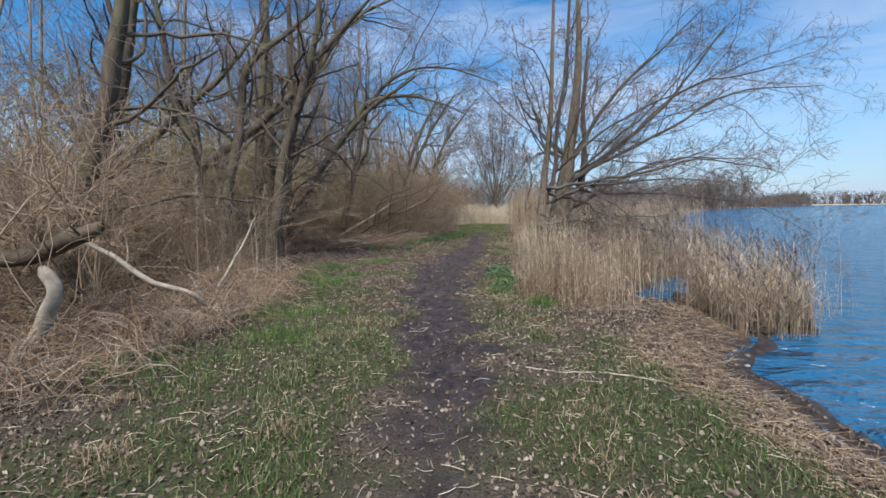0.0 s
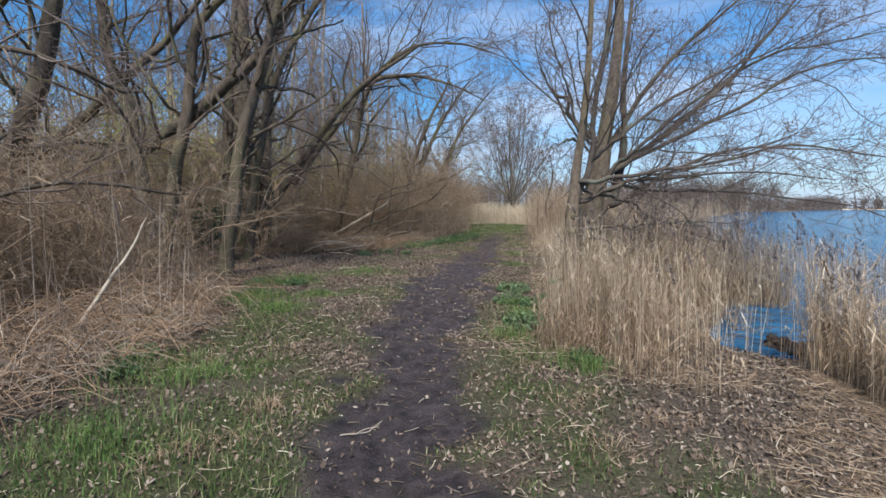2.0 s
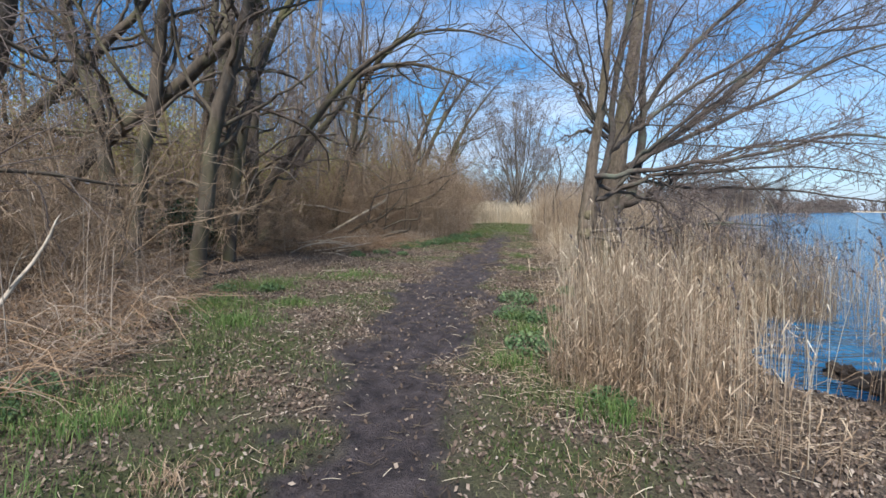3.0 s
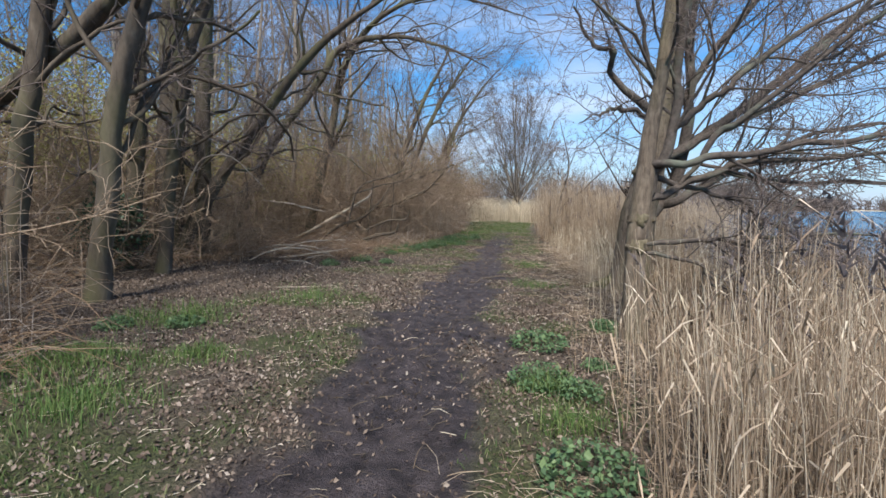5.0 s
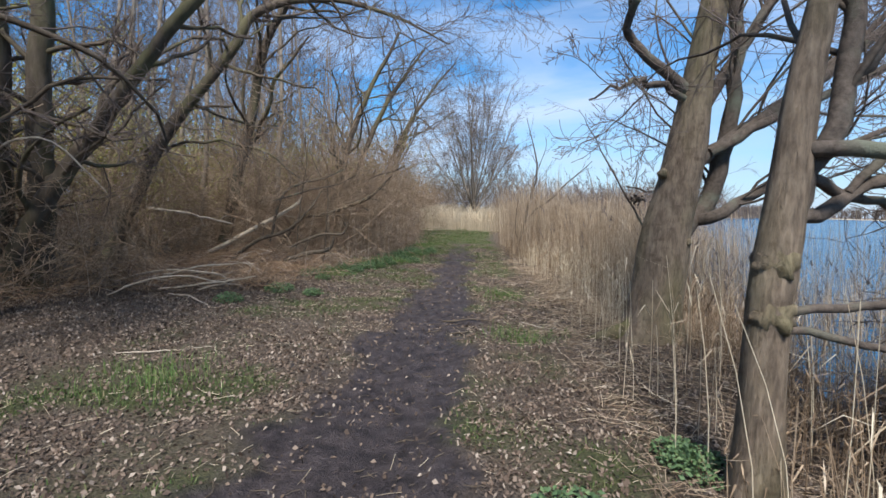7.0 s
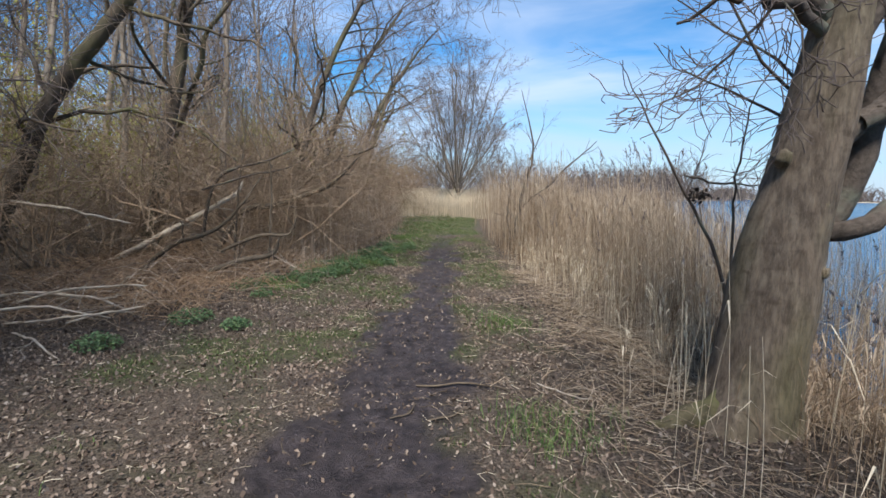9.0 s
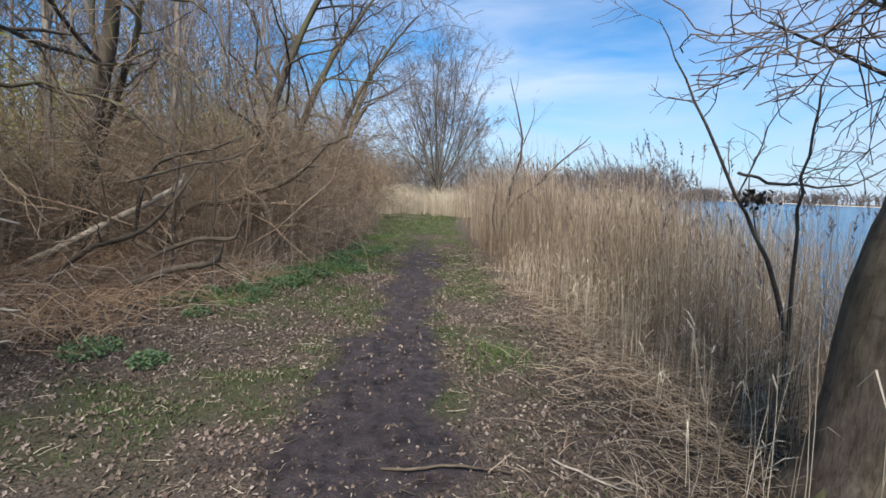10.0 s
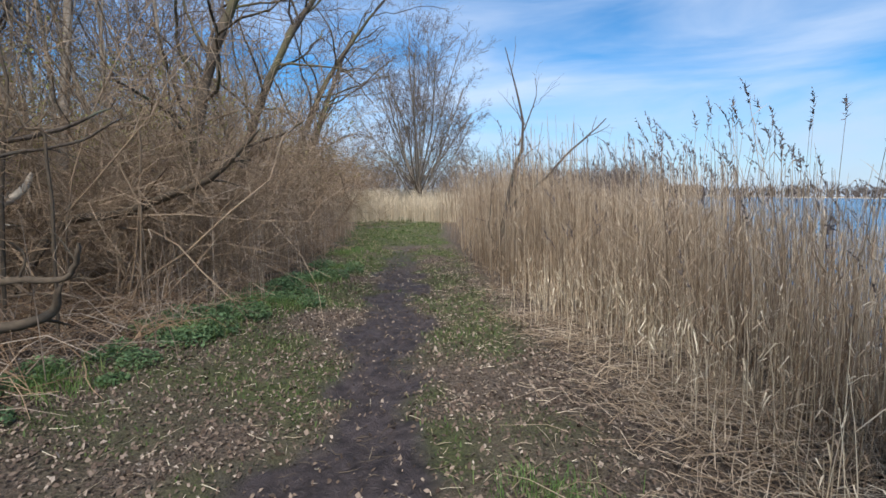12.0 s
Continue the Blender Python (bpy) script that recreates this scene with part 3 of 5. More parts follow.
slim_alder = limbed_tree("slender multi-stemmed alder with low limbs reaching over water", (1.76, 10.6),
            [(1.74, 10.6, -0.1, 0.118), (1.72, 10.6, 0.5, 0.108), (1.705, 10.6, 1.07, 0.108), (1.715, 10.6, 1.33, 0.108), (1.75, 10.6, 1.8, 0.0874),
             (1.77, 10.6, 2.2, 0.0798), (1.82, 10.6, 2.6, 0.0699), (1.86, 10.6, 2.95, 0.0646), (1.92, 10.6, 4.2, 0.0494), (1.97, 10.6, 8.2, 0.0152)],
            [[(1.78, 10.6, 1.45, 0.06), (1.93, 10.62, 1.9, 0.07), (2.02, 10.62, 2.4, 0.066), (2.06, 10.62, 2.9, 0.06), (2.3, 10.6, 5.0, 0.05), (2.4, 10.6, 8.0, 0.015)],
             [(1.83, 10.55, 1.85, 0.06), (2.08, 10.55, 1.94, 0.055), (2.5, 10.55, 2.0, 0.05), (3.0, 10.6, 2.1, 0.042), (4.1, 10.6, 2.3, 0.032), (5.1, 10.6, 2.5, 0.022), (6.8, 10.6, 2.15, 0.008)],
             [(1.85, 10.6, 1.5, 0.06), (2.05, 10.65, 1.62, 0.052), (2.5, 10.65, 1.86, 0.045), (2.9, 10.65, 1.96, 0.038), (4.4, 10.7, 2.1, 0.022), (6.0, 10.7, 2.0, 0.008)],
             [(2.0, 10.6, 2.2, 0.055), (2.27, 10.6, 2.49, 0.05), (2.54, 10.6, 2.63, 0.045), (2.8, 10.6, 2.85, 0.04), (4.0, 10.6, 3.6, 0.025), (5.6, 10.6, 4.3, 0.01)],
             [(1.85, 10.55, 1.04, 0.036), (2.3, 10.55, 1.03, 0.032), (2.65, 10.55, 1.06, 0.028), (3.0, 10.5, 1.09, 0.024), (4.6, 10.5, 1.2, 0.008)],
             [(1.85, 10.6, 0.97, 0.03), (2.31, 10.6, 0.9, 0.025), (2.6, 10.6, 0.79, 0.02), (3.6, 10.6, 0.55, 0.008)],
             [(1.85, 10.65, 1.68, 0.045), (2.31, 10.65, 1.64, 0.036), (2.61, 10.65, 1.47, 0.03), (2.9, 10.6, 1.32, 0.025), (4.1, 10.6, 0.95, 0.008)],
             [(2.1, 10.6, 1.75, 0.05), (2.38, 10.6, 2.07, 0.045), (2.65, 10.6, 2.38, 0.04), (4.0, 10.6, 3.4, 0.022), (5.4, 10.6, 5.0, 0.008)],
             [(2.4, 10.6, 1.85, 0.03), (3.3, 10.7, 1.75, 0.028), (4.6, 10.7, 1.78, 0.022), (5.7, 10.7, 1.6, 0.016), (6.7, 10.7, 1.45, 0.012), (7.7, 10.7, 0.85, 0.006)],
             [(1.86, 10.6, 2.6, 0.03), (1.6, 10.6, 3.6, 0.025), (1.3, 10.5, 4.6, 0.015), (1.1, 10.4, 5.6, 0.008)]],
            23, sides=14, flare=0.35, kids=11, thin=0.74)


def bark_lump(name, tree, at, size, seed, label):
    """A knot or scar bulging from the bark."""
    bm = bmesh.new()
    bmesh.ops.create_icosphere(bm, subdivisions=3, radius=1)
    for v in bm.verts:
        k = 1 + 0.38 * noise.noise(v.co * 2.2 + Vector((seed, 0, 0))) + 0.15 * noise.noise(v.co * 6 + Vector((0, seed, 0)))
        v.co = Vector((v.co.x * size[0] * k, v.co.y * size[1] * k, v.co.z * size[2] * k))
    me = bpy.data.meshes.new(name)
    bm.to_mesh(me)
    bm.free()
    me.polygons.foreach_set("use_smooth", np.full(len(me.polygons), True))
    me.materials.append(M_ALDER)
    ob = part(name, me, tree, label)
    ob.location = Vector(at) - tree.location
    return ob


bark_lump("burl", slim_alder, (1.712, 10.59, 1.31), (0.108, 0.112, 0.11), 3, "rough ring-shaped bark scar")
bark_lump("burl", slim_alder, (1.706, 10.59, 1.04), (0.110, 0.114, 0.12), 5, "rough ring-shaped bark scar")
for k, (at, size) in enumerate([((2.47, 13.8, 2.02), (0.05, 0.08, 0.06)), ((2.78, 13.68, 1.22), (0.045, 0.035, 0.045)), ((2.62, 13.65, 0.72), (0.05, 0.035, 0.04)),
                                ((2.85, 13.72, 2.35), (0.04, 0.04, 0.05)), ((2.72, 13.66, 1.7), (0.03, 0.025, 0.04))]):
    bark_lump("knot", old_alder, at, size, 11 + k, "dark knot in the bark")


def bare_sapling(label, foot, stems, seed, plan, mat=M_TWIG, name="sapling", kids=7):
    base = Vector((*foot, on(*foot)))
    tree = thing(name, base, label, "shrub")
    rng = np.random.default_rng(seed)
    out = [[] for _ in plan]
    for keys in stems:
        keys = np.array(keys, float)
        keys[1:, 1] += np.cumsum(rng.normal(0, 0.06, len(keys) - 1))
        lp, lr = curve_through(keys, 16)
        lp = lp - np.array(base)
        lp[2:] += np.cumsum(rng.normal(0, 0.020, (14, 3)), 0)
        part("stem", stem_mesh("stem", lp, lr * 0.8, 7, M_LIMB, 0, 0.05, seed), tree)
        sprout(out, rng, lp, lr, 1.6, 0, plan, kids, 45, 0.5, 0.3)
    tagged(part("crown", tube_mesh("crown", sum(out[1:], []), 3, mat), tree), kind="stuff")
    return tree


SPRAY = [(4, 5, 0.15, 0.03, 45, 0.5), (6, 6, 0.24, 0.03, 50, 0.5), (0, 4, 0.3, 0.0, 0, 0)]
sapling = bare_sapling("thin crooked bare alder sapling leaning over the reeds", (3.35, 15.4),
             [[(3.35, 15.4, -0.25, 0.028), (3.15, 15.4, 0.76, 0.025), (2.92, 15.4, 1.4, 0.022), (2.68, 15.4, 1.85, 0.018), (2.38, 15.4, 2.35, 0.014), (2.15, 15.4, 2.75, 0.009), (1.95, 15.4, 3.1, 0.004)],
              [(3.35, 15.42, -0.25, 0.024), (3.2, 15.42, 1.07, 0.02), (3.15, 15.42, 1.6, 0.018), (3.16, 15.42, 2.05, 0.014), (3.32, 15.42, 2.6, 0.01), (3.6, 15.42, 3.2, 0.004)],
              [(2.62, 15.4, 1.95, 0.016), (2.85, 15.4, 1.9, 0.016), (3.1, 15.4, 1.91, 0.015), (3.5, 15.4, 1.95, 0.01), (4.1, 15.4, 2.2, 0.004)]],
             31, SPRAY)
clump_rng = np.random.default_rng(33)
clump_at = np.array([2.79, 15.4, 1.74]) - np.array(sapling.location) + clump_rng.normal(0, 1, (60, 3)) * (0.06, 0.05, 0.035)
tagged(part("withered_clump", leaf_cards("withered_clump", clump_at, 0.02, 0.045, M_CLOD, clump_rng, 1.2), sapling, "dark withered leaf clump"), kind="stuff")
bare_sapling("leafless forked bush standing in reeds beside path", (2.1, 24.0),
             [[(2.1, 24, -0.05, 0.07), (2.25, 24, 1.0, 0.06), (2.42, 24, 2.0, 0.05), (2.6, 24, 2.9, 0.036), (2.42, 24, 3.8, 0.024), (2.25, 24, 4.7, 0.01)],
              [(2.55, 24, 2.6, 0.022), (2.78, 24, 3.2, 0.015), (2.95, 24, 3.9, 0.006)],
              [(2.15, 24, 0.3, 0.045), (2.4, 24, 1.3, 0.045), (3.05, 24, 1.9, 0.038), (3.8, 24, 2.62, 0.028), (4.45, 24, 3.22, 0.012)],
              [(2.1, 24, 0.1, 0.035), (1.9, 24.1, 1.0, 0.025), (1.95, 24.1, 1.9, 0.01)]],
             37, [(4, 5, 0.12, 0.05, 30, 0.5), (2, 4, 0.15, 0.05, 35, 0.5), (0, 3, 0.2, 0.0, 0, 0)], kids=5, name="bare_bush")


def fan_tree(label, foot, height, spread, stems, seed):
    base = Vector((*foot, on(*foot)))
    tree = thing("lone_tree", base, label, "tree")
    rng = np.random.default_rng(seed)
    plan = [(11, 9, 0.06, 0.065, 38, 0.34), (8, 4, 0.12, 0.02, 42, 0.52), (5, 3, 0.15, 0.0, 42, 0.6), (0, 2, 0.18, 0, 0, 0)]
    out = [[], [], [], []]
    pts, rad = curve_through([(0, 0, -0.1, 0.34), (0.02, 0, 0.7, 0.28), (0.0, 0.02, 1.5, 0.26), (0.05, 0, 2.3, 0.16)], 12)
    part("trunk", stem_mesh("trunk", pts, rad, 12, M_WOOD, 0.4, 0.06, seed), tree)
    for k in range(stems):
        a = k * 2.4 + rng.uniform(-0.3, 0.3)
        lean = ((k + 0.5) / stems) ** 0.8 * spread / height
        grow(out, rng, (0.1 * math.cos(a), 0.1 * math.sin(a), rng.uniform(0.9, 2.2)), (lean * math.cos(a), lean * math.sin(a), 1),
             height * rng.uniform(0.74, 0.86) * (1 - 0.38 * lean), rng.uniform(0.035, 0.07), 0, plan)
    for line in out[0]:
        part("stem", tube_mesh("stem", [line], 7, M_SUNLIT_BARK), tree)
    boughs(tree, out[1], 4, M_SUNLIT_BARK)
    tagged(part("crown", tube_mesh("crown", [(p, np.maximum(r * 1.15, 0.0055)) for p, r in out[2] + out[3]], 3, M_TWIG), tree), kind="stuff")


fan_tree("many-stemmed bare tree beside pale grass at path's end", (1.0, 42.0), 12.0, 15.0, 24, 41)


# ---- the wood on the landward side ----
GNARLED = [(5, 6, 0.2, 0.03, 42, 0.45), (8, 10, 0.22, 0.025, 46, 0.5), (6, 5, 0.24, 0.01, 48, 0.6), (0, 3, 0.28, -0.02, 0, 0)]


def leaning_tree(label, keys, seed, kids=10, reach=2.6):
    """A wood-edge tree whose trunk follows a few rows of (x, y, z, radius)."""
    foot = keys[0][:2]
    base = Vector((*foot, on(*foot)))
    tree = thing("woodland_tree", base, label, "tree")
    rng = np.random.default_rng(seed)
    pts, rad = curve_through(keys, 34)
    pts = pts - np.array(base)
    pts[3:] += np.cumsum(rng.normal(0, 0.014, (31, 3)), 0)
    part("trunk", stem_mesh("trunk", pts - (0, 0, 0.06), rad, 12, M_WOOD, 0.3, 0.05, seed), tree)
    out = [[], [], [], []]
    sprout(out, rng, pts, rad, reach * 1.25, 0, GNARLED, kids + 3, 50, 0.85, 0.2, 0.042)
    boughs(tree, out[1], 6, M_WOOD)
    tagged(part("crown", tube_mesh("crown", [(p, np.maximum(r, 0.0036)) for p, r in out[2] + out[3]], 3, M_TWIG), tree), kind="stuff")


leaning_tree("thick mossy tree trunk at the wood's edge", [(-7.3, 15.0, 0, 0.33), (-7.2, 15, 2, 0.29), (-7.05, 15, 4, 0.25), (-6.9, 15, 9, 0.1)], 51)
leaning_tree("straight grey-brown trunk close beside a thicker one", [(-6.75, 15.3, 0, 0.19), (-6.55, 15.3, 2.4, 0.17), (-6.4, 15.3, 4.8, 0.14), (-6.2, 15.3, 9, 0.05)], 52)
leaning_tree("slanting bare trunk leaning out towards the path",
             [(-7.0, 14.9, 0, 0.16), (-6.55, 14.9, 0.95, 0.145), (-6.07, 14.9, 1.68, 0.13), (-5.45, 14.9, 2.53, 0.115), (-4.64, 14.9, 3.54, 0.1), (-3.5, 14.9, 4.7, 0.075), (-1.9, 14.9, 5.7, 0.03)], 53, 13)
leaning_tree("long slanting trunk arching over the path with drooping twigs",
             [(-8.2, 18.5, 0, 0.17), (-7.4, 18.5, 1.64, 0.15), (-6.64, 18.5, 3.0, 0.13), (-5.07, 18.5, 4.9, 0.11), (-4.4, 18.5, 5.75, 0.095), (-2.9, 18.5, 6.0, 0.06), (-1.3, 18.5, 5.6, 0.035), (-0.2, 18.5, 5.05, 0.012)], 54, 24, 3.0)
leaning_tree("dark upright trunk in dense brush", [(-5.2, 11, 0, 0.15), (-4.9, 11, 1.7, 0.13), (-4.55, 11, 3.35, 0.11), (-3.9, 11, 5.3, 0.085), (-3.6, 11, 7.5, 0.04)], 55, 12)
leaning_tree("slanting forked trunk crossing other stems",
             [(-8.9, 11.2, 0, 0.16), (-8.2, 11.2, 1.6, 0.145), (-7.3, 11.2, 2.5, 0.13), (-5.55, 11.2, 3.65, 0.115), (-4.43, 11.2, 4.45, 0.1), (-3.75, 11.2, 5.26, 0.085), (-2.4, 11.2, 6.6, 0.03)], 56, 13)
leaning_tree("tall arching tree whose fine twigs hang over the path",
             [(-6.5, 20.5, 0, 0.16), (-5.7, 20.3, 3, 0.13), (-4.9, 20.1, 6, 0.10), (-3.2, 19.6, 7.3, 0.06), (-1.0, 19.0, 7.2, 0.035), (1.0, 18.5, 6.3, 0.01)], 57, 24, 3.6)
leaning_tree("branchy tree with a wide bare crown above the thicket",
             [(-6.0, 13.2, 0, 0.13), (-5.6, 13.2, 2.6, 0.11), (-4.9, 13.2, 5, 0.085), (-3.4, 13.4, 7.0, 0.05), (-1.4, 13.8, 8.0, 0.015)], 65, 18, 3.2)
leaning_tree("dark trunk with a bend high above the brush", [(-6.6, 11, 0, 0.14), (-6.2, 11, 2, 0.125), (-5.85, 11, 3.4, 0.11), (-5.45, 11, 5.2, 0.09), (-4.2, 11, 6.1, 0.05), (-3.2, 11, 7, 0.02)], 58, 10)
leaning_tree("tall grey trunk in the thicket", [(-6.9, 11.2, 0, 0.15), (-7.3, 11.2, 3, 0.12), (-7.75, 11.2, 4.8, 0.1), (-8.2, 11.2, 8, 0.04)], 59, 10)
leaning_tree("stout leaning trunk behind dead branches", [(-11, 11, 0, 0.24), (-10.5, 11, 1.65, 0.22), (-9.8, 11, 3.1, 0.2), (-9, 11, 5, 0.17), (-8.2, 11, 8, 0.07)], 60, 10)
leaning_tree("slanting branchy trunk low over the thicket", [(-11.6, 11.4, 0, 0.15), (-10.6, 11.4, 2.05, 0.13), (-9.2, 11.4, 2.95, 0.115), (-7.6, 11.4, 4.1, 0.095), (-6.4, 11.4, 5.1, 0.07), (-5.2, 11.4, 6.4, 0.02)], 61, 12)
leaning_tree("grey leaning trunk behind a log at the wood's edge", [(-6.3, 6.4, 0, 0.16), (-6.0, 6.4, 1.5, 0.145), (-5.4, 6.4, 3, 0.125), (-4.9, 6.4, 5, 0.1), (-4.6, 6.4, 8, 0.04)], 62, 11)
leaning_tree("slim bare tree on the far thicket edge", [(-4.6, 24, 0, 0.13), (-4.2, 24, 2.5, 0.11), (-3.4, 24, 5, 0.085), (-2.2, 24, 7.2, 0.04)], 63, 14, 3.2)
leaning_tree("tall bare tree leaning to the light", [(-5.2, 29, 0, 0.16), (-4.6, 29, 3, 0.13), (-3.4, 29, 6, 0.1), (-1.8, 29, 8.4, 0.04)], 64, 14, 3.6)


leaning_tree("bare tree with a spreading crooked crown at the thicket's far end", [(-4.4, 33, 0, 0.15), (-4.0, 33, 3, 0.13), (-3.0, 33, 5.5, 0.1), (-1.6, 33, 7.6, 0.06), (-0.4, 33, 9, 0.02)], 69, 18, 3.6)
leaning_tree("leaning bare tree behind the far brush", [(-5.0, 37, 0, 0.16), (-4.4, 37, 3, 0.14), (-3.4, 37, 6, 0.1), (-2.2, 37, 9, 0.03)], 70, 18, 3.8)
leaning_tree("young crooked tree rising from the thicket", [(-7.3, 22.4, 0, 0.075), (-7.1, 22.2, 1.8, 0.07), (-6.2, 21.3, 2.9, 0.062), (-5.2, 20.5, 4.0, 0.055), (-4.9, 20.3, 4.8, 0.045), (-3.9, 20.0, 5.9, 0.02)], 66, 9, 1.8)
leaning_tree("dark straight ivy-footed trunk in the thicket", [(-7.0, 13.5, 0, 0.16), (-6.73, 13.45, 2.7, 0.14), (-6.6, 13.45, 4.2, 0.12), (-6.2, 13.4, 8, 0.05)], 68, 9, 2.2)


def wood_tree(seed, height, r):
    """A tall narrow tree of the inner wood, kept light."""
    tree = thing("woodland_tree", (0, -300, 0), "tall bare grey-brown tree deep in the wood", "tree", "trees of the wood")
    rng = np.random.default_rng(seed)
    plan = [(11, 9, 0.035, 0.05, 42, 0.26), (6, 5, 0.15, 0.05, 42, 0.52), (4, 3, 0.2, 0.03, 45, 0.65), (0, 2, 0.2, 0, 0, 0)]
    out = [[], [], [], []]
    grow(out, rng, (0, 0, -0.1), (rng.normal(0, 0.08), rng.normal(0, 0.08), 1), height, r, 0, plan)
    part("trunk", tube_mesh("trunk", out[0], 8, M_SUNLIT_BARK), tree)
    boughs(tree, out[1], 3, M_SUNLIT_BARK)
    tagged(part("crown", tube_mesh("crown", [(p, rr * 1.2) for p, rr in out[2] + out[3]], 3, M_TWIG), tree), kind="stuff")
    return tree


def shrub(seed, height, stems, leaf=0):
    """A tangled bush of many thin stems; leaf: how many small young leaves it has."""
    label = "tangled brown leafless shrub of the wood's edge" if not leaf else "bush with yellow-green young leaves in the wood"
    bush = thing("thicket_shrub", (0, -300, 0), label, "shrub", "shrubs of the thicket")
    rng = np.random.default_rng(seed)
    plan = [(11, 7, 0.26, 0.03, 48, 0.46), (7, 4, 0.34, 0.02, 52, 0.62), (0, 3, 0.4, 0, 0, 0)]
    out = [[], [], []]
    for k in range(stems):
        a = rng.uniform(0, 6.28)
        lean = rng.uniform(0.1, 1.1)
        f = rng.uniform(0, 0.5)
        grow(out, rng, (f * math.cos(a), f * math.sin(a), -0.05), (lean * math.cos(a), lean * math.sin(a), 1), height * rng.uniform(0.6, 1.05),
             rng.uniform(0.007, 0.016) * max(1, height / 4), 0, plan)
    for line in out[0]:
        part("stem", tube_mesh("stem", [line], 4, M_BRUSH), bush)
    tagged(part("crown", tube_mesh("crown", [(p, np.clip(r, 0.0028, 0.006)) for p, r in out[1] + out[2]], 3, M_BRUSH), bush), kind="stuff")
    if leaf:
        ends = np.array([p[-1] for p, r in out[2]])
        at = ends[rng.integers(0, len(ends), leaf)] + rng.normal(0, 0.08, (leaf, 3))
        tagged(part("foliage", leaf_cards("foliage", at, 0.016, 0.036, M_YOUNG, rng, 1.0), bush), kind="stuff")
    return bush


def place(kinds, spots, seed, lo=0.85, hi=1.2, sink=0.0):
    """Sets copies of the first-built things about; each prototype itself takes the first spots."""
    rng = np.random.default_rng(seed)
    used = set()
    for k, (x, y) in enumerate(spots):
        proto = kinds[k % len(kinds)]
        m = Matrix.LocRotScale((x, y, on(x, y) - sink), Euler((0, 0, rng.uniform(0, 6.28))), None)
        s = rng.uniform(lo, hi)
        if proto.name not in used:
            used.add(proto.name)
            proto.matrix_basis = m
        else:
            copy_thing(proto, m @ Matrix.Diagonal((s, s, s * rng.uniform(0.9, 1.1), 1)))


def thicket_edge(y):
    return np.interp(y, [-5, 2, 5, 7, 9, 12, 14.5, 16, 17.2, 19, 21.5, 26, 30, 36, 60], [-4.2, -3.6, -3.5, -3.8, -4.6, -7.0, -6.2, -4.0, -3.1, -2.8, -2.6, -2.3, -2.5, -3.0, -5])


def scatter_spots(seed, n, y0, y1, x0, x1, gap):
    rng = np.random.default_rng(seed)
    got = []
    for _ in range(n * 30):
        y = rng.uniform(y0, y1)
        x = float(thicket_edge(y)) - rng.uniform(x0, x1)
        if 14.8 < y < 20.4 and x > -6.6:
            continue
        if all((x - a) ** 2 + (y - b) ** 2 > gap * gap for a, b in got):
            got.append((x, y))
            if len(got) == n:
                break
    return got


shrubs = [shrub(101, 2.2, 14), shrub(102, 2.8, 14), shrub(103, 1.7, 15), shrub(104, 3.2, 13)]
place(shrubs, scatter_spots(1, 64, 1, 40, 0.55, 4.4, 0.85), 2)
place([shrub(105, 4.6, 13), shrub(106, 3.8, 13)], scatter_spots(3, 40, 11, 60, 3.0, 14, 1.4), 4, 0.9, 1.3)
place([shrub(107, 3.6, 9, 7000)], [(-10.4, 16.2), (-11.8, 17.6), (-9.6, 19.0), (-8.4, 23.5), (-7.4, 26.6), (-9.2, 28.5), (-13.8, 15.0), (-10.6, 22), (-8.2, 32), (-13.5, 20.5), (-6.6, 34)], 6, 1.4, 1.95)
place([shrub(108, 5.2, 14), shrub(109, 4.4, 14)], scatter_spots(11, 34, 18.5, 46, 0.7, 4.2, 1.05), 13, 0.85, 1.2)
trees = [wood_tree(201, 11, 0.075), wood_tree(202, 12, 0.095), wood_tree(203, 9.5, 0.06), wood_tree(204, 11, 0.07)]
place(trees, scatter_spots(7, 42, 8, 48, 3.4, 13, 1.5), 8)
place([wood_tree(205, 12, 0.10), wood_tree(206, 14, 0.12)], scatter_spots(9, 46, 10, 95, 10, 34, 2.4), 10, 0.9, 1.25)


def ivy_bush(at, r, h, n, seed):
    rng = np.random.default_rng(seed)
    bush = thing("ivy_bush", (*at, on(*at)), "dark green ivy bush at a trunk's foot", "ivy")
    d = rng.normal(0, 1, (n, 3))
    d /= np.linalg.norm(d, axis=1, keepdims=True)
    p = d * rng.uniform(0.3, 1.0, n)[:, None] ** 0.6 * (0.6 + 0.5 * lumps(d[:, 0] * 3, d[:, 1] * 3 + d[:, 2] * 2, 1.0))[:, None] * (r, r, h * 0.62) + (0, 0, h * 0.5)
    p = p[p[:, 2] > 0.02]
    tagged(part("foliage", leaf_cards("foliage", p, 0.035, 0.07, M_IVY, rng, 0.8, 1.2), bush), kind="stuff")
    for k in range(9):
        q = p[rng.integers(len(p))]
        line = np.array([(q[0] * 0.2, q[1] * 0.2, -0.03), (q[0] * 0.5, q[1] * 0.5, q[2] * 0.55), q])
        part("stem", tube_mesh("stem", [(line, np.array([0.014, 0.01, 0.005]))], 5, M_DARKDEAD), bush)


ivy_bush((-7.15, 13.2), 0.75, 1.5, 1700, 21)
ivy_bush((-7.9, 14.4), 0.6, 1.1, 1100, 22)


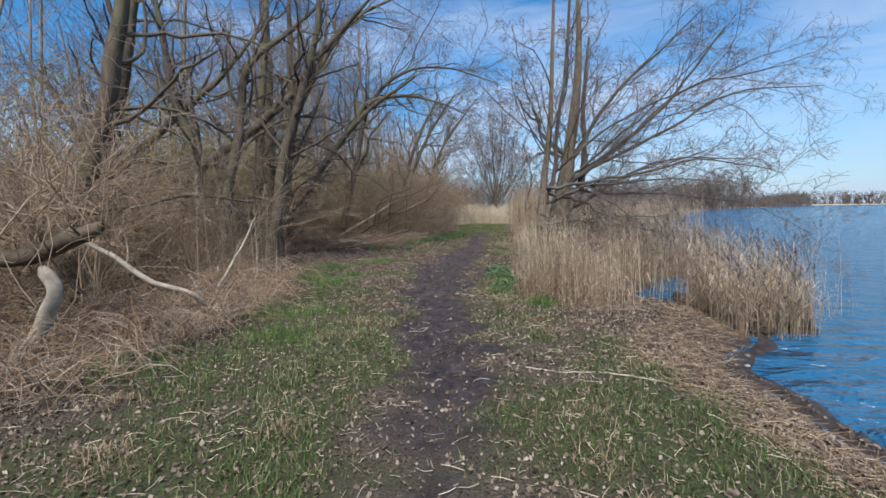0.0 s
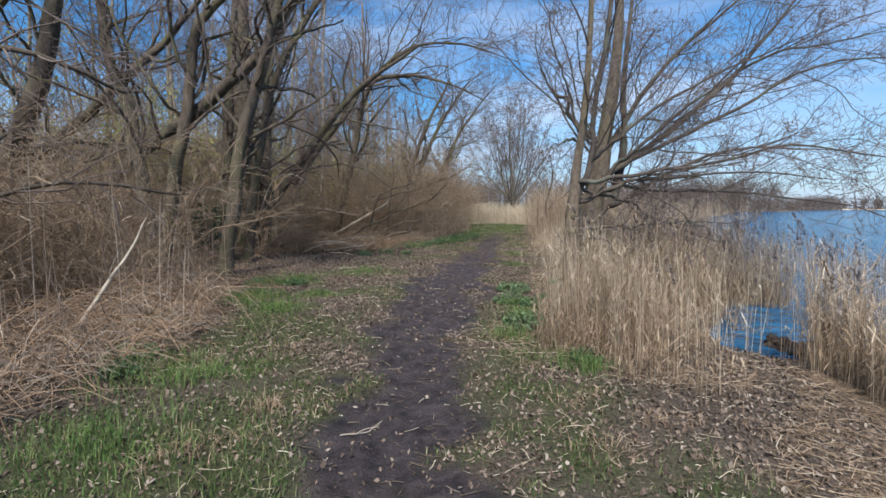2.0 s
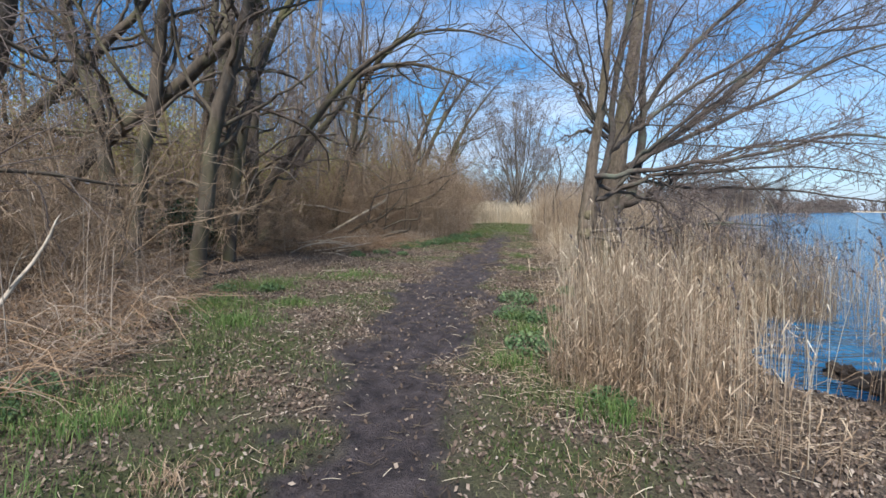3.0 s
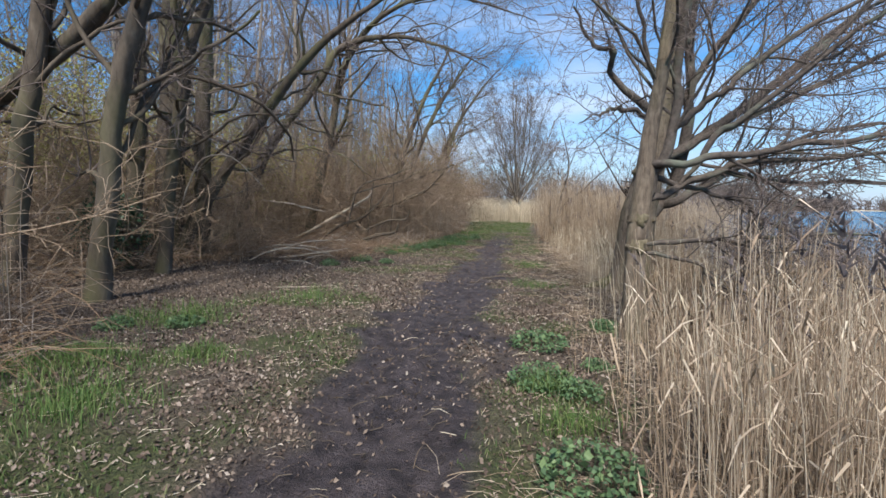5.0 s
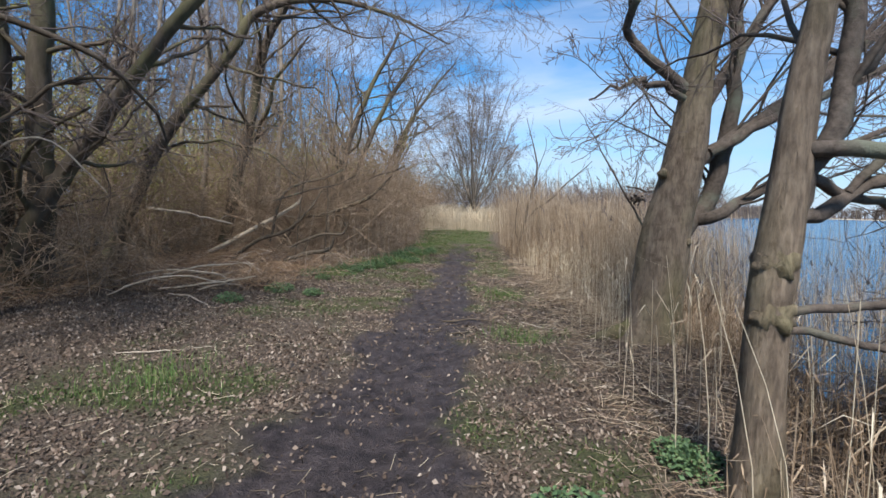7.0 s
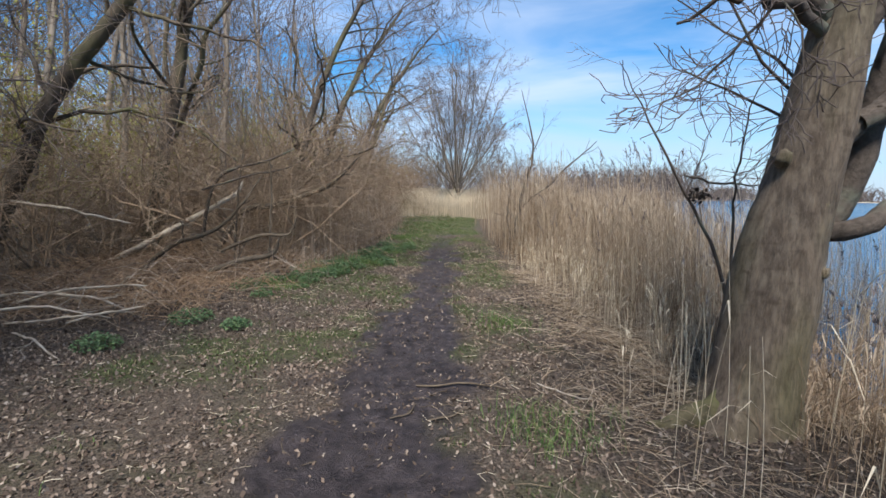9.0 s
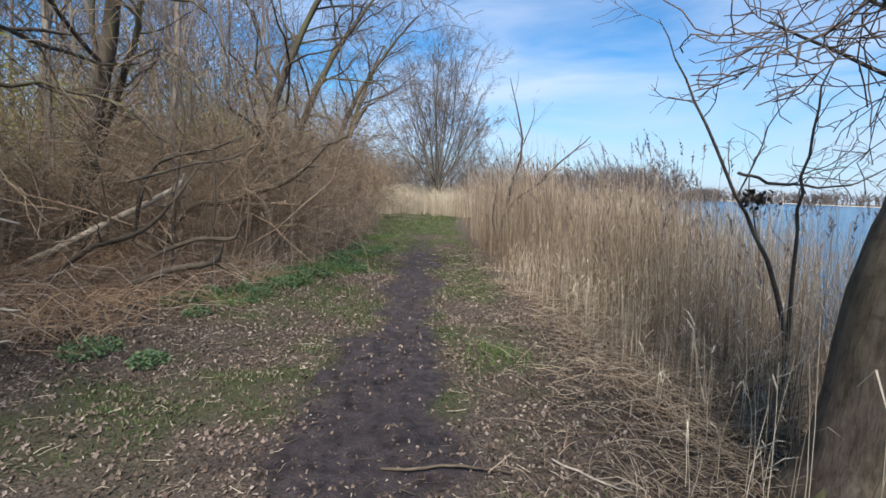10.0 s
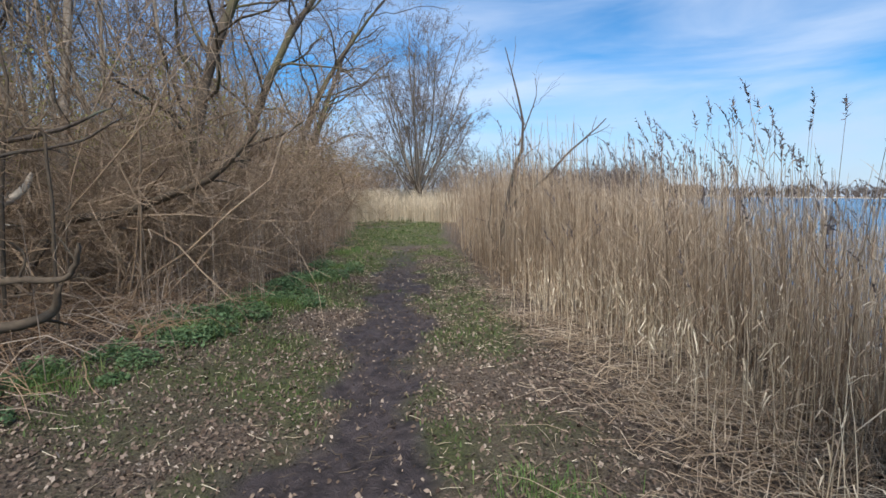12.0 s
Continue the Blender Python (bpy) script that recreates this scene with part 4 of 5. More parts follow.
def alder_root():
    base = (2.1, 13.78, on(2.1, 13.78))
    root = thing("tree_root", base, "mossy surface root spreading from the old alder's foot", "root")
    pts, rad = curve_through([(0.32, 0.08, 0.26, 0.15), (0.08, 0.02, 0.10, 0.11), (-0.14, 0.03, 0.035, 0.085), (-0.32, -0.04, -0.01, 0.06), (-0.48, 0.03, -0.06, 0.04)], 24)
    part("root_wood", stem_mesh("root_wood", pts, rad, 10, M_MOSS, 0, 0.14, 5), root)


alder_root()


# ---- far shores ----
def far_woods(name, label, line, count, height, depth, seed, copies=14):
    """A distant belt of bare trees along a line of points; trees too far off to count."""
    rng = np.random.default_rng(seed)
    line = np.array(line, float)
    lines = []
    for _ in range(count):
        s = rng.uniform(0, len(line) - 1.001)
        i = int(s)
        x, y = line[i] + (line[i + 1] - line[i]) * (s - i) + rng.uniform(-depth, depth, 2) * (1, 0.6)
        h = height * math.hypot(x, y) / 100 * rng.uniform(0.6, 1.0)
        fat = 0.0010 * math.hypot(x, y) * rng.uniform(0.6, 1.0)
        z = -0.25
        lines.append((np.array([(x, y, z), (x + rng.normal(0, 0.1) * h, y, z + h * 0.3), (x + rng.normal(0, 0.12) * h, y, z + h * 0.58)]), np.array([fat, fat * 0.7, fat * 0.2])))
        for _ in range(copies):
            f = rng.uniform(0.05, 0.58)
            a, b = rng.uniform(0, 6.28), rng.uniform(0.2, 0.5) * h
            q = np.array([x, y, z + h * f])
            e = q + (b * math.cos(a) * 0.7, b * math.sin(a) * 0.7, b * rng.uniform(0.35, 1.0))
            m = (q + e) / 2 + rng.normal(0, 0.12 * b, 3)
            lines.append((np.array([q, m, e]), np.array([fat * 0.5, fat * 0.4, fat * 0.12])))
            for _ in range(2):
                c = m + (e - m) * rng.uniform(0, 0.8)
                g = c + rng.normal(0, 0.22 * b, 3) + (0, 0, 0.12 * b)
                lines.append((np.array([c, (c + g) / 2, g]), np.array([fat * 0.3, fat * 0.25, fat * 0.1])))
    tagged(new(name, tube_mesh(name, lines, 3, M_FAR)), label, "woods", kind="stuff")


far_woods("headland_wood", "brown leafless wood along the near headland", [(8, 62), (24, 95), (40, 118), (62, 150), (84, 168)], 260, 9.0, 7, 61, 11)
far_woods("far_wood", "low hazy bare woods on the opposite shore", [(92, 195), (150, 250), (215, 352), (330, 362), (480, 362), (640, 350)], 620, 3.0, 9, 62, 7)
far_woods("path_end_wood", "brown brushwood closing off the path's end", [(-12, 40), (-7, 46), (-3, 52), (2, 58), (9, 64)], 130, 14, 3.0, 63, 15)

far_woods("inner_wood", "brown mass of bare trees deep in the wood", [(-16, -6), (-19, 12), (-19, 30), (-16, 48)], 150, 60, 4.0, 64, 15)


beach = [(np.array([(x, 349.0 + 1.5 * math.sin(x * 0.05), -0.55) for x in range(150, 660, 15)]), np.full(34, 0.75))]
tagged(new("sand_shore", tube_mesh("sand_shore", beach, 6, M_PALE)), "pale sandy strip along the opposite shore", "beach", kind="structure")


# ---- reeds ----
def reed_stems(x, y, height, rng, width=0.0042, lean=0.10, segs=3):
    n = len(x)
    z0 = np.minimum(land_z(x, y), 0.05) - 0.03
    height = height + np.maximum(0, WATER_Z - z0)   # what stands under water comes on top
    yaw = rng.uniform(0, 6.283, n)
    tip = np.stack([np.cos(yaw), np.sin(yaw)], -1) * (np.minimum(rng.gamma(1.6, lean / 1.6, n), 0.24) * height)[:, None] + np.array([-0.05, 0.02]) * height[:, None]
    lines = []
    for k in range(n):
        f = np.linspace(0, 1, segs + 1)
        pts = np.stack([x[k] + tip[k, 0] * f**1.7, y[k] + tip[k, 1] * f**1.7, z0[k] + height[k] * f], -1)
        lines.append((pts, width * rng.uniform(0.7, 1.3) * np.linspace(1, 0.45, segs + 1)))
    return lines


def reed_leaves(lines, rng, per=2, size=0.32):
    """Long drooping dry leaves set along the stems: two quads each."""
    V, F = [], []
    for pts, rad in lines:
        for _ in range(per):
            f = rng.uniform(0.3, 0.98)
            i = min(int(f * (len(pts) - 1)), len(pts) - 2)
            q = pts[i] + (pts[i + 1] - pts[i]) * (f * (len(pts) - 1) - i)
            a, L = rng.uniform(0, 6.283), size * rng.uniform(0.5, 1.3)
            d, s = np.array([math.cos(a), math.sin(a), 0]), np.array([-math.sin(a), math.cos(a), 0]) * 0.0045
            m = q + d * L * 0.4 + (0, 0, L * rng.uniform(0.1, 0.5))
            e = m + d * L * 0.4 + (0, 0, L * rng.uniform(-0.5, 0.35))
            b = len(V)
            V += [q - s * 0.6, q + s * 0.6, m + s, m - s, e]
            F.append((b, b + 1, b + 2, b + 3))
            F.append((b + 3, b + 2, b + 4, b + 4))
    F = np.array(F)
    return np.array(V), F[::2], F[1::2, :3]


def reed_plumes(lines, rng, share, size=0.25):
    """Feathery seed heads: a drooping spray of small blades at the top of the stem."""
    V, F = [], []
    for pts, rad in lines:
        if rng.random() > share:
            continue
        t = unit(pts[-1] - pts[-2])
        L = size * rng.uniform(0.7, 1.25)
        droop = rng.normal(0, 0.25, 3) * (1, 1, 0) + (-0.25, 0.05, 0)
        for k in range(26):
            f = rng.uniform(0, 1)
            q = pts[-1] + t * L * (f - 0.15) + droop * L * f * f
            w = L * 0.21 * math.sin(3.0 * min(f + 0.12, 1)) + 0.008
            d = unit(t * 0.9 + rng.normal(0, 0.55, 3) + droop * f) * w
            s = unit(np.cross(d, rng.normal(0, 1, 3))) * 0.007
            b = len(V)
            V += [q - s, q + s, q + d]
            F.append((b, b + 1, b + 2))
    return np.array(V).reshape(-1, 3), np.array(F).reshape(-1, 3)


def reed_bed(label, count, region, h_lo, h_hi, seed, mat=M_REED, plume=0.3, leaves=2, width=0.0042, lean=0.10, clump=1.0, segs=3, lsize=0.32, tall=None):
    """region(x, y) says how thickly reeds stand; box is its extent."""
    box, inside = region
    rng = np.random.default_rng(seed)
    x, y = rng.uniform(box[0], box[1], count * 6), rng.uniform(box[2], box[3], count * 6)
    keep = rng.random(len(x)) < inside(x, y) * np.clip(1 - clump + clump * 1.6 * lumps(x + 3, y, 0.5), 0, 1)
    x, y = x[keep][:count], y[keep][:count]
    h = rng.uniform(h_lo, h_hi, len(x)) * (0.75 + 0.5 * lumps(x, y, 1.3)) * (1 if tall is None else tall(x, y))
    bed = thing("reed_bed", (0, 0, 0), label, "reeds", kind="stuff")
    lines = reed_stems(x, y, h, rng, width, lean, segs)
    tagged(part("stems", tube_mesh("stems", lines, 3, mat), bed), kind="stuff")
    if leaves:
        v, a, b = reed_leaves(lines, rng, leaves, lsize)
        tagged(part("leaves", mesh_of("leaves", v, [a, b], mat, False), bed), kind="stuff")
    if plume:
        v, f = reed_plumes(lines, rng, plume)
        if len(f):
            tagged(part("plumes", mesh_of("plumes", v, [f], M_PLUME, False), bed), kind="stuff")


def ramp(v, lo, hi):
    return np.clip((v - lo) / (hi - lo), 0, 1)


def front_left(y):
    return np.interp(y, [5.2, 6.0, 6.8, 7.2, 9.4, 11, 13.7, 14.5, 15.7, 16.3, 17.2, 18.4, 19.4, 21.3, 24, 30, 38, 46],
                     [2.5, 2.2, 1.5, 1.0, 1.0, 1.25, 1.4, 2.7, 2.8, 2.55, 2.6, 2.55, 2.25, 1.85, 1.7, 1.65, 1.6, 2.2])


def clump_front(x, y):
    """Thick by the shore, thinning out to single stems along its edges; open where the pool lies."""
    wob = (lumps(x, y, 0.55) - 0.5) * 0.7
    foot = np.interp(x, [1.0, 1.7, 2.6, 3.3], [6.8, 6.25, 6.1, 6.4])
    return (ramp(x - front_left(y) + wob, -0.1, 0.55) * ramp(y - foot + wob, -0.1, 0.6) * ramp(np.interp(y, [5.6, 6.6, 8.5], [1.95, 2.3, 2.95]) - x + wob, -0.15, 0.6)
            * ramp(pool_round(x, y), 0.9, 1.3) * (1 - 0.93 * ramp(y, 7.5, 8.8)))


def clump_water(x, y):
    wob = (lumps(x + 9, y, 0.6) - 0.5) * 0.7
    lobe = ramp(1.15 - np.hypot((x - 4.3) / 0.8, (y - 7.0) / 1.2) + wob, 0, 0.35)
    back = 0.9 * np.maximum(ramp(1.0 - np.hypot((x - 3.4) / 0.9, (y - 10.6) / 1.0) + wob, 0, 0.4), ramp(1.0 - np.hypot((x - 4.9) / 1.3, (y - 11.7) / 0.9) + wob, 0, 0.4))
    return np.maximum(lobe, back) * ramp(pool_round(x, y), 0.9, 1.3) + np.where((x > 5.0) & (x < 6.2) & (y > 7.2) & (y < 10), 0.10, 0)


reed_bed("dense stand of dry tan reeds at the water's edge", 1350, ((0.8, 3.6, 5.3, 10.2), clump_front), 0.95, 1.55, 71, plume=0.02, leaves=1, lsize=0.22, lean=0.14, width=0.0029, clump=0.85,
         tall=lambda x, y: np.interp(y, [5.8, 6.8, 7.4, 9.2], [0.6, 1, 1, 0.62]) * np.interp(x, [1.8, 2.6], [1, 0.68]))
reed_bed("short brown broken sedge under the tan reeds", 1900, ((0.7, 3.9, 5.2, 10.6), lambda x, y: np.maximum(clump_front(x, y), 0.8 * clump_front(x, y + 0.35))), 0.2, 0.62, 171, mat=M_SEDGE, plume=0, leaves=2,
         lsize=0.16, lean=0.2, width=0.0024, clump=0.6, segs=2)
reed_bed("clump of dry reeds standing round a small pool", 2000, ((2.6, 6.4, 5.5, 12.8), clump_water), 0.75, 1.35, 72, plume=0.12, leaves=2, lean=0.13, width=0.0032,
         tall=lambda x, y: np.interp(y, [6, 7.2], [0.6, 1]))
reed_bed("short brown sedge hummock beside the pool", 2800, ((2.6, 6.4, 5.3, 12.8), clump_water), 0.25, 0.75, 172, mat=M_SEDGE, plume=0, leaves=2, lsize=0.18, lean=0.2, width=0.0026, clump=0.5, segs=2)
reed_bed("dry brown stalks and sedge under the alders", 1500, ((1.5, 4.4, 9.2, 15.2), lambda x, y: ramp(x - np.interp(y, [9, 11, 13, 14.5], [1.7, 1.9, 2.3, 2.4]), -0.2, 0.7) * ramp(shore_x(y) + 0.2 - x, 0, 0.4)),
         0.2, 0.75, 174, mat=M_SEDGE, plume=0, leaves=2, lsize=0.2, lean=0.22, width=0.0026, clump=0.7, segs=2)
reed_bed("short brown sedge at the tall reeds' foot", 3000, ((1.4, 6.0, 14.5, 25), lambda x, y: ramp(x - front_left(y), -0.35, 0.5) * (1 - 0.7 * ramp(x - front_left(y), 1.2, 2.6))), 0.2, 0.7, 173, mat=M_SEDGE, plume=0,
         leaves=2, lsize=0.18, lean=0.2, width=0.0028, clump=0.6, segs=2)
reed_bed("sparse tall pale reed stems around the alder trunks", 150,
         ((0.95, 3.6, 7.0, 13.6), lambda x, y: ramp(x - front_left(y), -0.1, 0.5) * np.where(y < 9.6, 0.9, 0.5)), 0.7, 1.35, 73, plume=0, leaves=1, width=0.0030, mat=M_PALE)
reed_bed("thin reeds growing in the water beyond the alders", 1100,
         ((3.0, 8.5, 10.5, 18.5), lambda x, y: ramp(x, 3.0, 3.6) * (1 - 0.75 * ramp(x, 4.6, 8))), 0.7, 1.15, 74, plume=0.08, leaves=1)
reed_bed("short pale reed stems edging the tall bed", 650, ((1.5, 4.6, 13.8, 21), lambda x, y: ramp(x - front_left(y), -0.8, 0.1) * ramp(front_left(y) + 1.3 - x, 0, 0.8)), 0.3, 0.95, 86,
         mat=M_PALE, plume=0, leaves=1, width=0.0032, lean=0.12, lsize=0.2)
reed_bed("tall brown reed bed along the path", 5600,
         ((1.5, 8.5, 15.5, 27), lambda x, y: ramp(x - front_left(y), -0.1, 0.9) ** 1.3 * (1 - 0.85 * ramp(x, 3.6, 5.6)) * (0.4 + 0.6 * ramp(y, 16.2, 18.2))),
         1.25, 1.8, 75, plume=0.02, leaves=1, lsize=0.26, lean=0.09, clump=0.75,
         tall=lambda x, y: np.interp(x - front_left(y), [0, 1.3], [0.5, 1.0]))
reed_bed("scattered tall reeds with dark feathery plumes", 420, ((2.6, 7.0, 17.8, 25), lambda x, y: ramp(x - front_left(y), 0.3, 1.5)), 1.75, 2.2, 79, plume=0.45, leaves=1,
         width=0.0042, lean=0.10, clump=0.9)
reed_bed("group of tall reeds with full dark plumes", 85, ((3.0, 5.6, 18.2, 21.5), lambda x, y: 0.4 + 0 * x), 2.0, 2.3, 179, plume=1.0, leaves=1, width=0.0042, lean=0.10, clump=0.9)
reed_bed("tall brown reeds beside the bare bush", 1500, ((1.6, 6, 21.5, 30), lambda x, y: ramp(x - front_left(y), 0, 0.3)), 1.7, 2.5, 80, plume=0.1, leaves=2, lean=0.06, width=0.006)
reed_bed("distant reed bed between the path and the headland", 4200,
         ((1.5, 26, 26, 62), lambda x, y: ramp(x - front_left(y), 0, 0.5) * (x < shore_x(y) + 7)), 1.5, 2.3, 76, plume=0.1, leaves=2, width=0.009, clump=0.4, segs=2, lsize=0.5)
reed_bed("pale sunlit dry grass at the path's end", 5000,
         ((-5.2, 3.2, 38, 50), lambda x, y: ramp(x + 0.12 * (y - 38), -3.8, -3.2) * np.where(np.abs(x - 0.2) < 0.35, 0.3, 1) * (1 - 0.5 * ramp(x, 1.0, 3.0))), 1.15, 1.6, 77, mat=M_PALE,
         plume=0, leaves=3, width=0.015, clump=0.2, segs=2, lsize=0.6)
reed_bed("dry upright stalks along the thicket's foot", 1000,
         ((-5.5, -1.6, 5, 34), lambda x, y: np.exp(-((x - thicket_edge(y) - 0.25) / 0.45) ** 2) * np.where(y < 9.5, 0.4, np.where(y < 20, 0.06, 1))), 0.7, 1.7, 78, mat=M_STALK,
         plume=0, leaves=1, width=0.005, lean=0.16, clump=0.7)


# ---- dead stalks, bramble canes and litter ----
def cane_tangle(label, count, spot, seed, mat, lo, hi, r, name="bramble_tangle", flat=0.5, lift=0.9, knots=5):
    """Arching and broken canes, past counting."""
    rng = np.random.default_rng(seed)
    lines = []
    for _ in range(count):
        x, y = spot(rng)
        z = on(x, y) + rng.uniform(0, 0.25) * flat
        a, L = rng.uniform(0, 6.283), rng.uniform(lo, hi)
        rise = rng.uniform(0.03, lift)
        f = np.linspace(0, 1, knots)
        pts = np.stack([x + math.cos(a) * L * f, y + math.sin(a) * L * f, z + L * rise * f * (1.15 - f) * 1.6], -1)
        pts[1:] += np.cumsum(rng.normal(0, 0.035 * L, (knots - 1, 3)), 0)
        pts[:, 2] = np.maximum(pts[:, 2], land_z(pts[:, 0], pts[:, 1]) + 0.005)
        lines.append((pts, r * rng.uniform(0.6, 1.3) * np.linspace(1, 0.4, knots)))
    tagged(new(name, tube_mesh(name, lines, 3, mat)), label, "undergrowth", kind="stuff")


def edge_spot(rng, back=1.6, out=0.5, y0=1.5, y1=32):
    y = y0 + (y1 - y0) * rng.uniform(0, 1) ** 1.3
    return float(thicket_edge(y)) + rng.uniform(-back, out), y


def hollow_spot(rng):
    y = rng.uniform(2.5, 9)
    return float(thicket_edge(y)) + rng.uniform(-1.0, 0.9), y


cane_tangle("brown tangle of bramble canes under the shrubs", 5000, lambda g: edge_spot(g, 3.0, 0.4, 1.5, 34), 81, M_BRAMBLE, 0.3, 1.05, 0.0045)
cane_tangle("low brown bramble heap at the wood's edge", 1900, lambda g: (-g.uniform(3.25, 6.6), g.uniform(15.8, 20.5)), 85, M_BRAMBLE, 0.3, 0.95, 0.0045, "bramble_tangle", 0.9, 0.8, 5)
cane_tangle("pale dry canes caught in the thicket", 1700, lambda g: edge_spot(g, 2.2, 0.3, 9, 27), 84, M_STALK, 0.3, 1.2, 0.0045, "dry_canes", 0.8, 0.9, 4)
cane_tangle("pale broken dead stalks lying at the thicket edge", 2300, hollow_spot, 82, M_STALK, 0.18, 0.75, 0.0042, "dead_stalks", 0.6, 1.3)
cane_tangle("dark brown bramble runners over dead stalks", 900, hollow_spot, 182, M_BRAMBLE, 0.4, 1.2, 0.0045, "bramble_tangle", 0.8, 1.0)
cane_tangle("flattened pale reed straw in front of the reeds", 4600,
            lambda g: ((lambda y: (float(front_left(y)) + g.normal(0.3, 0.6), y))(g.choice([g.uniform(6.2, 8), g.uniform(12.5, 22), g.uniform(12.5, 22), g.uniform(14.5, 19)]))), 83, M_REED, 0.05, 0.32, 0.0028,
            "reed_straw", 0.1, 0.3, 3)

cane_tangle("trampled pale reed litter under the alders", 1500, lambda g: (g.uniform(1.2, 3.3), g.uniform(7.6, 13)), 87, M_REED, 0.06, 0.4, 0.003, "reed_straw", 0.2, 0.35, 3)
cane_tangle("flattened straw mat among the reed stems", 3600, lambda g: ((lambda y: (float(front_left(y)) + g.uniform(-0.8, 1.6), y))(g.uniform(13.8, 20))), 88, M_REED, 0.08, 0.45, 0.003,
            "reed_straw", 0.3, 0.35, 3)
cane_tangle("matted tan reed straw at the bed's corner", 3000, lambda g: (g.normal(2.9, 0.75), g.uniform(13.7, 17.8)), 188, M_REED, 0.1, 0.6, 0.0032, "reed_straw", 0.5, 0.5, 4)
cane_tangle("washed-up brown reed litter along the shore", 3000, lambda g: ((lambda y: (float(shore_x(y)) - g.uniform(0.02, 1.15), y))(g.uniform(2.0, 6.9))), 89, M_SEDGE, 0.04, 0.22, 0.003, "reed_straw", 0.1, 0.2, 3)


def ground_litter():
    rng = np.random.default_rng(91)
    n = 620000
    x, y = rng.uniform(-6.5, 3.4, n), 0.6 + 27 * rng.uniform(0, 1, n) ** 1.35
    left, right = path_edges(y)
    mud = mud_share(x, y)
    turf = turf_share(x, y)
    want = (0.25 + 0.75 * lumps(x, y, 0.5)) * (1 - 0.82 * mud) * (1 - 0.5 * turf) * np.interp(y, [0, 5, 8, 20, 26], [0.4, 0.6, 1, 1, 0.3])
    keep = (rng.random(n) < want) & (land_z(x, y) > -0.26)
    x, y = x[keep][:230000], y[keep][:230000]
    at = np.stack([x, y, land_z(x, y) + rng.uniform(0.004, 0.02, len(x))], -1)
    tagged(new("leaf_litter", leaf_cards("leaf_litter", at, 0.006, 0.023, M_LEAF, rng, 0.9, 2.0)), "fallen brown and grey leaves covering the ground", "leaf litter",
           kind="stuff")


def straw_bits():
    rng = np.random.default_rng(92)
    n = 11000
    x, y = rng.uniform(-3.5, 3.2, n), 0.8 + 24 * rng.uniform(0, 1, n) ** 1.5
    keep = (rng.random(n) < np.where(x > 0.4, 0.75, 0.5) * (1 - 0.85 * mud_share(x, y))) & (land_z(x, y) > -0.24)
    x, y = x[keep], y[keep]
    L, a = 0.02 + 0.16 * rng.uniform(0, 1, len(x)) ** 2, rng.uniform(0, 6.283, len(x))
    lines = []
    for k in range(len(x)):
        d = np.array([math.cos(a[k]), math.sin(a[k])]) * L[k] / 2
        e = np.array([(x[k] - d[0], y[k] - d[1]), (x[k], y[k]), (x[k] + d[0], y[k] + d[1])])
        z = land_z(e[:, 0], e[:, 1]) + 0.006 + rng.uniform(0, 0.02, 3)
        lines.append((np.column_stack([e, z]), np.full(3, rng.uniform(0.0010, 0.0028))))
    tagged(new("straw", tube_mesh("straw", lines, 3, M_PALE)), "scattered pale straw and stalk bits on the ground", "straw", kind="stuff")


def twig_bits():
    """Dark broken twigs trodden into the path and lying on the mould."""
    rng = np.random.default_rng(96)
    lines = []
    for _ in range(1700):
        y = 3 + 20 * rng.uniform(0, 1) ** 1.2
        x = rng.normal(-0.3, 1.1)
        if float(shore_x(y)) - x < 1:
            continue
        L, a = rng.uniform(0.03, 0.16), rng.uniform(0, 6.283)
        e = np.array([(x, y), (x + L * 0.5 * math.cos(a), y + L * 0.5 * math.sin(a)), (x + L * math.cos(a + 0.3), y + L * math.sin(a + 0.3))])
        z = land_z(e[:, 0], e[:, 1]) + 0.006 + rng.uniform(0, 0.012, 3)
        lines.append((np.column_stack([e, z]), rng.uniform(0.0015, 0.0042) * np.array([1, 0.9, 0.5])))
    tagged(new("twig_litter", tube_mesh("twig_litter", lines, 4, M_DARKDEAD)), "broken brown twigs strewn over mud and leaves", "twigs", kind="stuff")


